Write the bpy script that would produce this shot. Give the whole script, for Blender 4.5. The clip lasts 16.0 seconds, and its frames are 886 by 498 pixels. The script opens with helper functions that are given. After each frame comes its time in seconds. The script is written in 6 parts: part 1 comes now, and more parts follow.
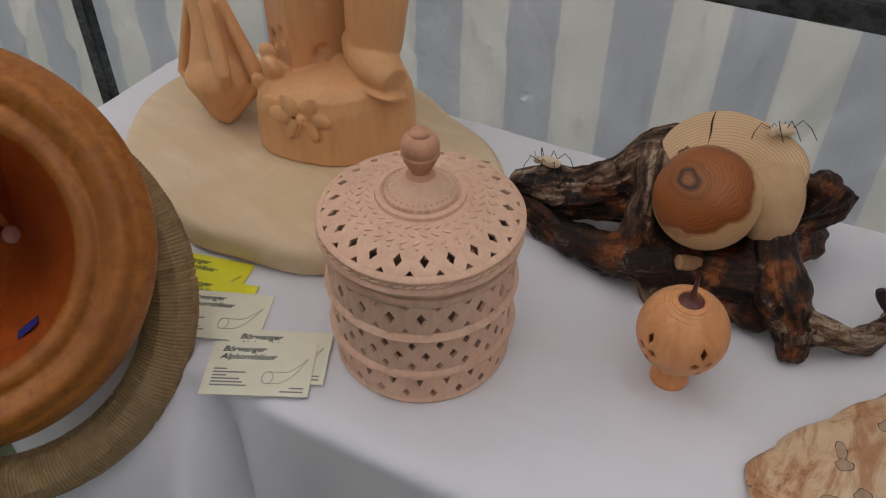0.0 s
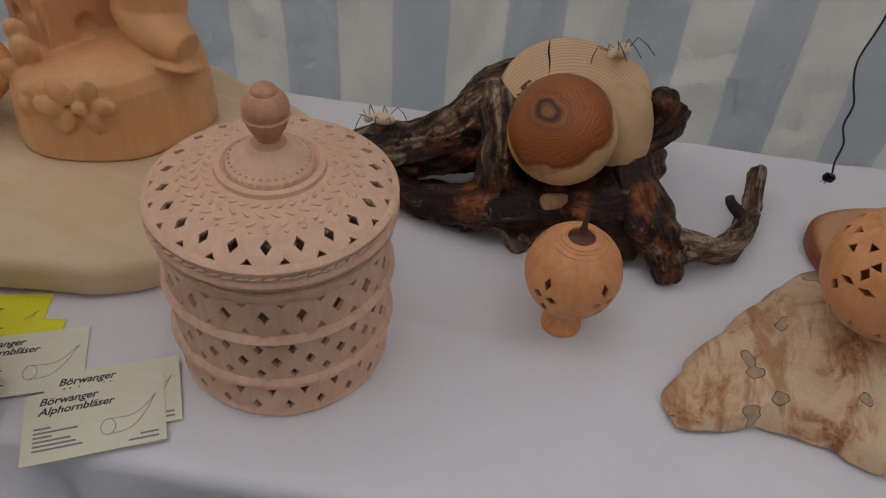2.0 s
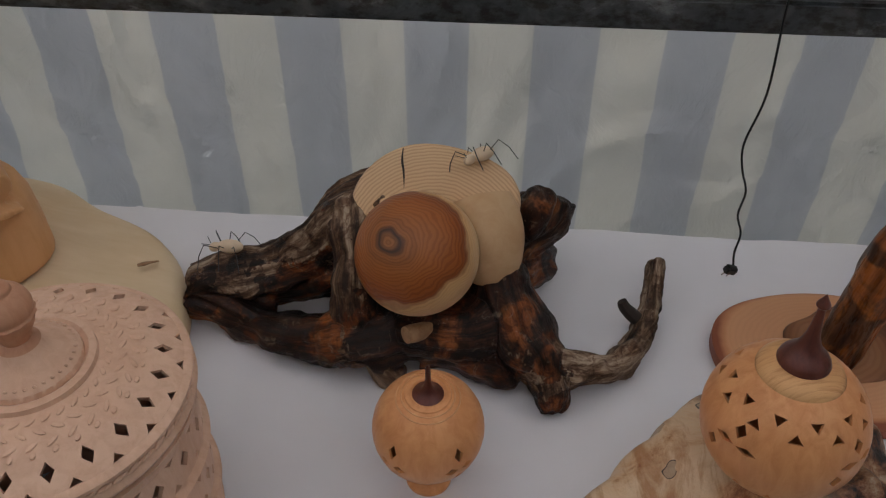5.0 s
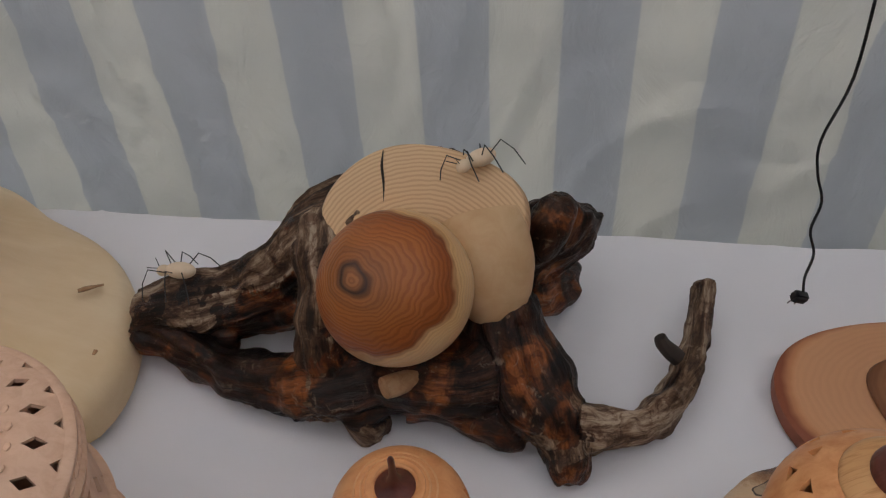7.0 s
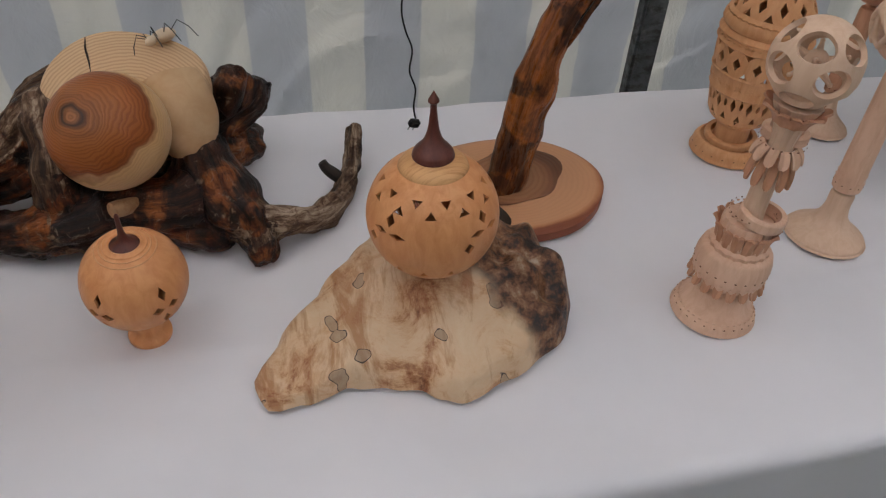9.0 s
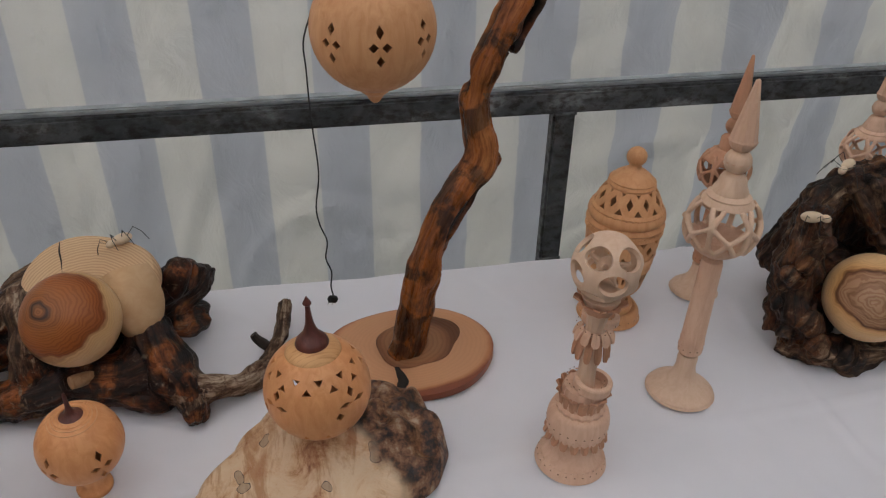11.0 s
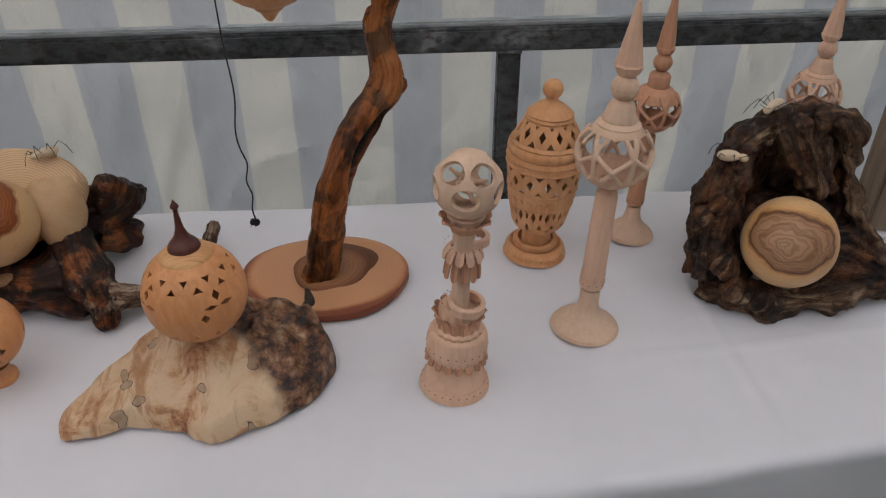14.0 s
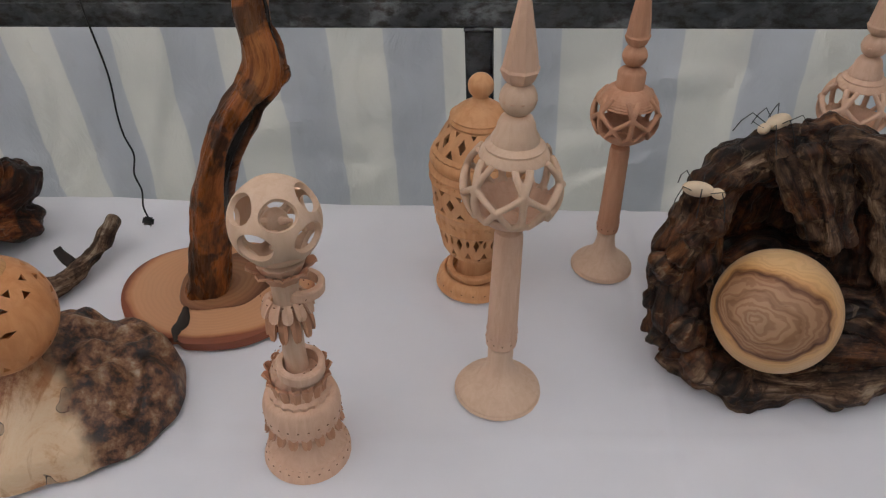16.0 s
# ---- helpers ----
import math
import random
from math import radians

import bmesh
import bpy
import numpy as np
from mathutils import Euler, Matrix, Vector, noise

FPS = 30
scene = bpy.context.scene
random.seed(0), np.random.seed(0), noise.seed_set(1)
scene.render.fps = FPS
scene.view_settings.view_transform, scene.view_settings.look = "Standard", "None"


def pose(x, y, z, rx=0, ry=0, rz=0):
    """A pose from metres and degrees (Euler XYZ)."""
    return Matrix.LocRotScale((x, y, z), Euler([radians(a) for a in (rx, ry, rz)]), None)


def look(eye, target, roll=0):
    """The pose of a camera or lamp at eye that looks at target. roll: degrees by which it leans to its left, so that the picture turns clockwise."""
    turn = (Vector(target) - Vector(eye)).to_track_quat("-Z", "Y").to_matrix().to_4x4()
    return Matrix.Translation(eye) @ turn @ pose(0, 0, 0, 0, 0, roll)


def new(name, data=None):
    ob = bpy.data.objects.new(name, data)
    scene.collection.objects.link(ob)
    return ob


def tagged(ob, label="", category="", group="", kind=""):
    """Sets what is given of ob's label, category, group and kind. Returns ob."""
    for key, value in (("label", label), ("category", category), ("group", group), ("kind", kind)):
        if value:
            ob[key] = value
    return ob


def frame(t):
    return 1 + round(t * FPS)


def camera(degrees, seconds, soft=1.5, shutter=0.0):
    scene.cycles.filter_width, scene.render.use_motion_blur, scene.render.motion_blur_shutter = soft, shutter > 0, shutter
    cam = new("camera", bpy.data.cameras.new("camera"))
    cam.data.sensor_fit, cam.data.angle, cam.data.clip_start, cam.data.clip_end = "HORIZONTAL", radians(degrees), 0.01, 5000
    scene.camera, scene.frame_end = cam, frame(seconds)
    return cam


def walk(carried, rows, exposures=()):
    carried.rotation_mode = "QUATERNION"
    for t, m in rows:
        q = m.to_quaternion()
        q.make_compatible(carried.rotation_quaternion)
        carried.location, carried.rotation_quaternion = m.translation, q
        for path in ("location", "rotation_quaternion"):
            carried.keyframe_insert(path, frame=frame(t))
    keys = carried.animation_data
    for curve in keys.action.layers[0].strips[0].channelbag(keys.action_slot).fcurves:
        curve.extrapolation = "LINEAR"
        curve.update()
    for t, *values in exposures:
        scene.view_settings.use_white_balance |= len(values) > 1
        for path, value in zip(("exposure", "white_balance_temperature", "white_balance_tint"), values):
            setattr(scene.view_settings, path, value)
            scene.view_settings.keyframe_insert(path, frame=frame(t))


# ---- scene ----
cam = camera(58.0, 16.0, soft=1.2)
SKY, SUN = 0.15, 4.5
EXPOSURES = [(0.0, 0.53), (1.0, 0.42), (1.5, 0.33), (2.0, 0.23), (2.5, 0.24), (3.0, 0.19), (4.0, 0.18), (5.0, 0.16), (8.5, 0.58), (9.5, 0.57), (10.0, 0.46), (12.5, 0.68), (13.5, 0.62), (14.0, 0.58), (15.0, 0.50), (15.5, 0.51), (16.0, 0.66)]
WALL, STRIPE, STRIPE_AT = 0.30, 0.0762, 0.57
HORN = look((-0.5413, -0.5095, 0.879), (-0.5413 - 0.55, -0.5095 + 0.6, 0.879 - 0.58))
STAND = pose(0.834, -0.105, 0.7505, 0, 0, -12)

PATH = [
    (0, (-0.0528, -0.7284, 1.2432), (-0.8724, 0.8928, -0.3252), 0.5),
    (0.5, (-0.1128, -0.6924, 1.212), (-0.7584, 0.978, -0.3864), 2.0),
    (1, (-0.1512, -0.6924, 1.194), (-0.6228, 1.0188, -0.4224), 4.3),
    (1.5, (-0.162, -0.7008, 1.1832), (-0.5184, 1.05, -0.4188), 4.1),
    (2, (-0.1344, -0.6996, 1.182), (-0.2928, 1.098, -0.4008), 4.6),
    (2.5, (-0.0996, -0.69, 1.1784), (-0.1416, 1.1352, -0.3804), 4.6),
    (3, (-0.0852, -0.6816, 1.1856), (-0.1608, 1.1592, -0.3528), 3.2),
    (3.5, (-0.06, -0.6708, 1.1844), (-0.1812, 1.1664, -0.3564), 2.7),
    (4, (-0.0552, -0.66, 1.1904), (-0.162, 1.1976, -0.324), 3.0),
    (4.5, (-0.0528, -0.6432, 1.1976), (-0.1332, 1.2108, -0.3252), 2.2),
    (5, (-0.0468, -0.582, 1.2012), (-0.1896, 1.26, -0.33), 0.2),
    (5.2, (-0.0384, -0.5484, 1.1988), (-0.2364, 1.2924, -0.3276), -0.5),
    (7.3, (-0.0192, -0.4644, 1.1556), (-0.3156, 1.248, -0.498), -3.6),
    (7.5, (-0.0276, -0.4932, 1.158), (-0.3144, 1.2036, -0.516), -3.0),
    (8, (-0.0228, -0.5712, 1.1664), (-0.1572, 1.1448, -0.5064), -1.4),
    (8.5, (-0.0048, -0.6372, 1.1736), (0.102, 1.14, -0.4356), 0.3),
    (9, (0.0288, -0.684, 1.1832), (0.4524, 1.05, -0.4212), 3.7),
    (9.5, (0.0348, -0.7068, 1.1904), (0.5112, 0.9888, -0.4404), 4.4),
    (10, (0.048, -0.7152, 1.2132), (0.4752, 1.0476, -0.3588), 4.2),
    (10.2, (0.0564, -0.7188, 1.2336), (0.4944, 1.0812, -0.2916), 3.4),
    (12.3, (0.234, -0.8964, 1.3512), (0.4008, 1.2108, 0.2136), -1.9),
    (12.5, (0.2424, -0.9024, 1.3488), (0.3828, 1.1904, 0.1824), -2.0),
    (13, (0.2808, -0.9288, 1.3272), (0.4272, 1.1376, 0.1152), -1.8),
    (13.5, (0.2904, -0.9132, 1.302), (0.4296, 1.1232, 0.0384), -1.7),
    (14, (0.2796, -0.8352, 1.272), (0.4416, 1.1148, -0.1164), 0.1),
    (14.5, (0.2844, -0.7692, 1.2552), (0.4836, 1.1232, -0.2064), 1.0),
    (15, (0.3144, -0.732, 1.2384), (0.4224, 1.1532, -0.2436), 0.0),
    (15.5, (0.4092, -0.6984, 1.2348), (0.3216, 1.1712, -0.2688), -2.0),
    (16, (0.4896, -0.6684, 1.23), (0.2364, 1.1916, -0.2652), -3.0),
]
walk(cam, [(t, look(eye, target, roll)) for t, eye, target, roll in PATH], EXPOSURES)

# ---------------------------------------------------------------- world and light
world = bpy.data.worlds.new("sky")
scene.world = world
world.use_nodes = True
wn = world.node_tree
sky = wn.nodes.new("ShaderNodeTexSky")
sky.sky_type = "NISHITA"
sky.sun_disc = False
sky.sun_elevation, sky.sun_rotation = radians(61), radians(335)
sky.air_density, sky.dust_density = 1.0, 4.0
wn.links.new(sky.outputs[0], wn.nodes["Background"].inputs[0])
wn.nodes["Background"].inputs[1].default_value = SKY
sun = new("sun", bpy.data.lights.new("sun", "SUN"))
sun.data.energy, sun.data.angle, sun.data.color = SUN, radians(40), (1.0, 0.985, 0.965)
sun.matrix_world = look((-0.9, 1.9, 4.6), (0, 0, 0.75))


# ---------------------------------------------------------------- materials
def mat_new(name):
    m = bpy.data.materials.new(name)
    m.use_nodes = True
    nt = m.node_tree
    return m, nt, nt.nodes["Principled BSDF"]


def node(nt, kind, **values):
    n = nt.nodes.new(kind)
    for key, value in values.items():
        n.inputs[key].default_value = value
    return n


def ramp(nt, fac, stops):
    r = nt.nodes.new("ShaderNodeValToRGB")
    while len(r.color_ramp.elements) < len(stops):
        r.color_ramp.elements.new(0.5)
    for e, (p, c) in zip(r.color_ramp.elements, stops):
        e.position, e.color = p, (*c, 1)
    nt.links.new(fac, r.inputs[0])
    return r.outputs[0]


def mix(nt, fac, a, b, mode="MIX"):
    n = nt.nodes.new("ShaderNodeMix")
    n.data_type, n.blend_type = "RGBA", mode
    for socket, value in ((0, fac), (6, a), (7, b)):
        if isinstance(value, bpy.types.NodeSocket):
            nt.links.new(value, n.inputs[socket])
        elif socket:
            n.inputs[socket].default_value = (*value, 1)
        else:
            n.inputs[0].default_value = value
    return n.outputs[2]


def coords(nt, scale=(1, 1, 1), turn=(0, 0, 0)):
    tc = nt.nodes.new("ShaderNodeTexCoord")
    mp = nt.nodes.new("ShaderNodeMapping")
    mp.inputs["Scale"].default_value = scale
    mp.inputs["Rotation"].default_value = [radians(a) for a in turn]
    nt.links.new(tc.outputs["Object"], mp.inputs[0])
    return mp.outputs[0]


def noise_tex(nt, vec, scale, detail=4, rough=0.6, distortion=0.0):
    n = node(nt, "ShaderNodeTexNoise", Scale=scale, Detail=detail, Roughness=rough, Distortion=distortion)
    nt.links.new(vec, n.inputs["Vector"])
    return n.outputs[0]


def bump(nt, b, height, strength, distance):
    n = node(nt, "ShaderNodeBump", Strength=strength, Distance=distance)
    nt.links.new(height, n.inputs["Height"])
    nt.links.new(n.outputs[0], b.inputs["Normal"])


def wood(name, light, dark, grain=(60, 60, 9), rough=0.5, turn=(0, 0, 0), amount=0.5, fine=0.35, coat=0.0, stain=None):
    """Turned or carved wood: long grain, broad tone changes and fine pores."""
    m, nt, b = mat_new(name)
    v = coords(nt, grain, turn)
    g = noise_tex(nt, v, 3.0, 6, 0.65, 0.6)
    broad = noise_tex(nt, coords(nt), 14.0, 3, 0.5, 0.4)
    c = ramp(nt, g, [(0.3, dark), (0.3 + amount * 0.6, light)])
    c = mix(nt, ramp(nt, broad, [(0.35, (0, 0, 0)), (0.7, (0.6, 0.6, 0.6))]), c, stain or dark)
    nt.links.new(c, b.inputs["Base Color"])
    nt.links.new(ramp(nt, g, [(0.2, (rough + 0.12,) * 3), (0.8, (rough - 0.08,) * 3)]), b.inputs["Roughness"])
    b.inputs["Specular IOR Level"].default_value = 0.3
    b.inputs["Coat Weight"].default_value = coat * 0.5
    b.inputs["Coat Roughness"].default_value = 0.25
    bump(nt, b, g, fine, 0.0006)
    return m


def ringed(name, centre, stops, scale, wobble=0.02, squash=(1, 1, 1), turn=(0, 0, 0), rough=0.45, coat=0.0, rings=0.45, reach=None, warp=1.2):
    """Wood cut across the trunk: year rings round a centre."""
    m, nt, b = mat_new(name)
    tc = nt.nodes.new("ShaderNodeTexCoord")
    mp = nt.nodes.new("ShaderNodeMapping")
    mp.vector_type = "TEXTURE"
    mp.inputs["Location"].default_value = centre
    mp.inputs["Rotation"].default_value = [radians(a) for a in turn]
    mp.inputs["Scale"].default_value = squash
    nt.links.new(tc.outputs["Object"], mp.inputs[0])
    n = node(nt, "ShaderNodeTexNoise", Scale=18.0, Detail=3)
    nt.links.new(mp.outputs[0], n.inputs["Vector"])
    sub = nt.nodes.new("ShaderNodeVectorMath")
    sub.operation = "MULTIPLY_ADD"
    nt.links.new(n.outputs[1], sub.inputs[0])
    sub.inputs[1].default_value = (wobble,) * 3
    nt.links.new(mp.outputs[0], sub.inputs[2])
    w = node(nt, "ShaderNodeTexWave", Scale=scale, Distortion=warp, Detail=3.0)
    w.wave_type, w.rings_direction = "RINGS", "SPHERICAL"
    nt.links.new(sub.outputs[0], w.inputs["Vector"])
    ln = nt.nodes.new("ShaderNodeVectorMath")
    ln.operation = "LENGTH"
    nt.links.new(sub.outputs[0], ln.inputs[0])
    c = ramp(nt, ln.outputs["Value"], stops)
    lines = ramp(nt, w.outputs[1], [(0.15, (rings,) * 3), (0.6, (0, 0, 0))])
    if reach:
        lines = mix(nt, 1.0, lines, ramp(nt, ln.outputs["Value"], [(reach * 0.92, (1, 1, 1)), (reach * 1.08, (0.3,) * 3)]), "MULTIPLY")
    c = mix(nt, lines, c, (0.55, 0.42, 0.33), "MULTIPLY")
    nt.links.new(c, b.inputs["Base Color"])
    b.inputs["Roughness"].default_value = rough
    b.inputs["Specular IOR Level"].default_value = 0.3
    b.inputs["Coat Weight"].default_value = coat * 0.5
    b.inputs["Coat Roughness"].default_value = 0.2
    bump(nt, b, w.outputs[1], 0.2, 0.0006)
    return m


def bark(name, stops, scale=38.0, rough=0.7, grain=(1, 1, 1), coat=0.0, depth=0.005, tint=None):
    """Fibrous bark or root wood: long fibres, ruddy bare patches and pale scuffs."""
    m, nt, b = mat_new(name)
    v = coords(nt, grain)
    n1 = noise_tex(nt, v, scale, 7, 0.66, 0.7)
    n2 = noise_tex(nt, v, scale * 4, 4, 0.65)
    n3 = noise_tex(nt, coords(nt), 17.0, 4, 0.6, 0.5)
    n4 = noise_tex(nt, coords(nt, (1, 1, 1), (40, 20, 0)), 30.0, 4, 0.6, 0.4)
    c = ramp(nt, n1, stops)
    if tint:
        c = mix(nt, mix(nt, 1.0, ramp(nt, n4, [(0.52, (0, 0, 0)), (0.60, (0.85,) * 3)]), ramp(nt, n1, [(0.42, (0, 0, 0)), (0.52, (1, 1, 1))]), "MULTIPLY"), c, tint)
    pale = ramp(nt, n3, [(0.60, (0, 0, 0)), (0.70, (0.55,) * 3)])
    c = mix(nt, pale, c, stops[-1][1])
    c = mix(nt, ramp(nt, n2, [(0.38, (0.75,) * 3), (0.54, (0, 0, 0))]), c, (0.26, 0.17, 0.12), "MULTIPLY")
    nt.links.new(c, b.inputs["Base Color"])
    nt.links.new(ramp(nt, n2, [(0.3, (rough + 0.15,) * 3), (0.7, (rough - 0.2,) * 3)]), b.inputs["Roughness"])
    b.inputs["Coat Weight"].default_value = coat
    b.inputs["Coat Roughness"].default_value = 0.22
    b.inputs["Specular IOR Level"].default_value = 0.25
    add = nt.nodes.new("ShaderNodeMath")
    add.operation = "MULTIPLY_ADD"
    nt.links.new(n2, add.inputs[0])
    add.inputs[1].default_value = 0.35
    nt.links.new(n1, add.inputs[2])
    bump(nt, b, add.outputs[0], 0.9, depth)
    return m


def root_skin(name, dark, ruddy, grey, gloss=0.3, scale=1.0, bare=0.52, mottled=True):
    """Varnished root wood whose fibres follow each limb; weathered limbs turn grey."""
    m, nt, b = mat_new(name)

    def field(key):
        a = nt.nodes.new("ShaderNodeAttribute")
        a.attribute_name = key
        return a

    def stretched(sx, sy):
        mp = nt.nodes.new("ShaderNodeMapping")
        mp.inputs["Scale"].default_value = (sx * scale, sy * scale, sy * scale)
        nt.links.new(field("fibre").outputs["Vector"], mp.inputs[0])
        return mp.outputs[0]
    grain = noise_tex(nt, stretched(14, 90), 1.0, 7, 0.68, 0.8)
    fine = noise_tex(nt, stretched(60, 420), 1.0, 4, 0.7)
    patch = noise_tex(nt, coords(nt), 24.0, 4, 0.6, 0.6)
    wide = noise_tex(nt, coords(nt, (1, 1, 1), (50, 30, 0)), 38.0, 4, 0.65, 0.4)
    c = ramp(nt, grain, dark)
    c = mix(nt, ramp(nt, patch, [(bare, (0, 0, 0)), (bare + 0.08, (0.9,) * 3)]), c, ramp(nt, grain, ruddy))
    total = nt.nodes.new("ShaderNodeMath")
    total.operation = "MULTIPLY_ADD"
    nt.links.new(wide, total.inputs[0])
    total.inputs[1].default_value = 1.3
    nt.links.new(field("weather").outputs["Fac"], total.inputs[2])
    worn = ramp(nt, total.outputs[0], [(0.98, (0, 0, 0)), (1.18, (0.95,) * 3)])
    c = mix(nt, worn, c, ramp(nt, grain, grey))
    c = mix(nt, ramp(nt, fine, [(0.36, (0.8,) * 3), (0.52, (0, 0, 0))]), c, (0.36, 0.27, 0.22), "MULTIPLY")
    mottle = noise_tex(nt, coords(nt, (1, 1, 1), (10, 70, 20)), 85.0, 5, 0.7, 0.8)
    if mottled:
        c = mix(nt, ramp(nt, mottle, [(0.40, (0.85,) * 3), (0.50, (0, 0, 0))]), c, (0.34, 0.22, 0.16), "MULTIPLY")
        c = mix(nt, ramp(nt, mottle, [(0.60, (0, 0, 0)), (0.68, (0.35,) * 3)]), c, grey[-1][1])
    # Shade of the sunk grooves, put into the colour as near-black.
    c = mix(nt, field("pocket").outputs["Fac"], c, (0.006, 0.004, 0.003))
    nt.links.new(c, b.inputs["Base Color"])
    rough = mix(nt, worn, (gloss, gloss, gloss), (0.62, 0.62, 0.62))
    nt.links.new(mix(nt, ramp(nt, fine, [(0.35, (0.5,) * 3), (0.6, (0, 0, 0))]), rough, (0.8, 0.8, 0.8)), b.inputs["Roughness"])
    b.inputs["Specular IOR Level"].default_value = 0.22
    b.inputs["Coat Weight"].default_value = 0.05
    b.inputs["Coat Roughness"].default_value = 0.15
    add = nt.nodes.new("ShaderNodeMath")
    add.operation = "MULTIPLY_ADD"
    nt.links.new(fine, add.inputs[0])
    add.inputs[1].default_value = 0.4
    nt.links.new(grain, add.inputs[2])
    bump(nt, b, add.outputs[0], 0.8, 0.003)
    return m


def plain(name, colour, rough=0.5, metal=0.0, vary=0.12, scale=60.0, relief=0.1):
    m, nt, b = mat_new(name)
    n = noise_tex(nt, coords(nt), scale, 5)
    lo = [max(0, v * (1 - vary)) for v in colour]
    hi = [min(1, v * (1 + vary)) for v in colour]
    nt.links.new(ramp(nt, n, [(0.3, lo), (0.7, hi)]), b.inputs["Base Color"])
    b.inputs["Roughness"].default_value, b.inputs["Metallic"].default_value = rough, metal
    bump(nt, b, n, relief, 0.0005)
    return m


PALE = wood("pale_limewood", (0.80, 0.525, 0.365), (0.68, 0.405, 0.265), (50, 50, 10), 0.55, fine=0.35)
PALE_GREY = wood("bleached_wood", (0.78, 0.55, 0.385), (0.69, 0.45, 0.30), (60, 60, 8), 0.55)
PINK = wood("pink_pearwood", (0.64, 0.34, 0.205), (0.52, 0.245, 0.135), (50, 50, 8), 0.55)
ORANGE = wood("alder_wood", (0.76, 0.40, 0.19), (0.64, 0.295, 0.12), (55, 55, 8), 0.48)
CHERRY = wood("cherry_wood", (0.78, 0.37, 0.155), (0.64, 0.255, 0.09), (45, 45, 12), 0.4, coat=0.18)
STATUE = wood("carved_limewood", (0.78, 0.43, 0.20), (0.70, 0.36, 0.15), (30, 30, 5), 0.5, fine=0.2)
BASEWOOD = wood("maple_slab", (0.80, 0.635, 0.425), (0.70, 0.525, 0.325), (4, 20, 22), 0.5, amount=0.75, fine=0.15, stain=(0.66, 0.46, 0.25))
DARKRED = wood("rosewood", (0.16, 0.045, 0.03), (0.075, 0.02, 0.014), (60, 60, 8), 0.35, coat=0.3)
BELLWOOD = wood("bell_wood", (0.46, 0.165, 0.030), (0.27, 0.08, 0.013), (30, 30, 30), 0.4, coat=0.25)
TWIG = wood("twig_wood", (0.45, 0.27, 0.14), (0.28, 0.135, 0.06), (60, 60, 60), 0.55)
TIMBER = wood("weathered_timber", (0.33, 0.245, 0.165), (0.20, 0.14, 0.09), (40, 40, 4), 0.65, stain=(0.15, 0.10, 0.065))
COLLAR = wood("striped_larch", (0.76, 0.42, 0.18), (0.52, 0.23, 0.08), (16, 200, 16), 0.45, amount=0.35)
LIGHTPLANK = wood("planed_plank", (0.62, 0.42, 0.27), (0.50, 0.31, 0.185), (40, 40, 5), 0.55)

RAIL = bark("galvanised_steel", [(0.40, (0.050, 0.055, 0.057)), (0.52, (0.085, 0.092, 0.092)), (0.58, (0.105, 0.112, 0.112)), (0.62, (0.17, 0.18, 0.18)), (0.72, (0.26, 0.28, 0.28))], 26.0, 0.5, (0.6, 1, 1), 0.0, 0.0006)
GREY_BARK = [(0.38, (0.020, 0.010, 0.006)), (0.47, (0.095, 0.050, 0.027)), (0.54, (0.22, 0.140, 0.085)), (0.64, (0.45, 0.345, 0.245))]
ROOT_A = root_skin("varnished_dark_root", [(0.38, (0.004, 0.002, 0.0015)), (0.49, (0.016, 0.006, 0.003)), (0.58, (0.055, 0.019, 0.008)), (0.72, (0.15, 0.060, 0.026))],
                   [(0.36, (0.030, 0.009, 0.004)), (0.48, (0.17, 0.045, 0.011)), (0.60, (0.34, 0.105, 0.026)), (0.72, (0.40, 0.17, 0.06))], GREY_BARK, 0.28)
ROOT_B = root_skin("varnished_brown_root", [(0.38, (0.005, 0.003, 0.002)), (0.49, (0.028, 0.013, 0.007)), (0.58, (0.085, 0.040, 0.020)), (0.72, (0.20, 0.11, 0.06))],
                   [(0.38, (0.014, 0.006, 0.003)), (0.49, (0.085, 0.030, 0.011)), (0.60, (0.18, 0.068, 0.024)), (0.72, (0.30, 0.15, 0.065))], [(0.38, (0.018, 0.009, 0.005)), (0.47, (0.080, 0.041, 0.021)), (0.55, (0.17, 0.098, 0.055)), (0.66, (0.38, 0.27, 0.175))], 0.34, 1.0, 0.47)
STEM = root_skin("polished_branch", [(0.36, (0.016, 0.006, 0.003)), (0.46, (0.065, 0.022, 0.009)), (0.56, (0.135, 0.052, 0.021)), (0.72, (0.24, 0.115, 0.055))],
                 [(0.36, (0.12, 0.035, 0.010)), (0.46, (0.32, 0.095, 0.024)), (0.58, (0.46, 0.155, 0.042)), (0.72, (0.50, 0.20, 0.065))], [(0.36, (0.05, 0.024, 0.013)), (0.5, (0.13, 0.068, 0.038)), (0.7, (0.23, 0.145, 0.09))], 0.24, 0.42, 0.45, False)
ZINC = plain("bare_zinc", (0.40, 0.43, 0.43), 0.45, 0.3, 0.25, 30.0)
BURNT = plain("burnt_notch", (0.20, 0.075, 0.032), 0.7)
ANT = plain("ant_body_wood", (0.72, 0.55, 0.37), 0.5)
WIRE = plain("black_wire", (0.012, 0.012, 0.013), 0.4)
YELLOW = plain("yellow_paper", (0.80, 0.74, 0.02), 0.6, vary=0.04)
CREAM = plain("cream_paper", (0.80, 0.76, 0.58), 0.6, vary=0.03)
INK = plain("black_ink", (0.03, 0.03, 0.03), 0.6)
INKGREY = plain("grey_ink", (0.22, 0.21, 0.20), 0.6)
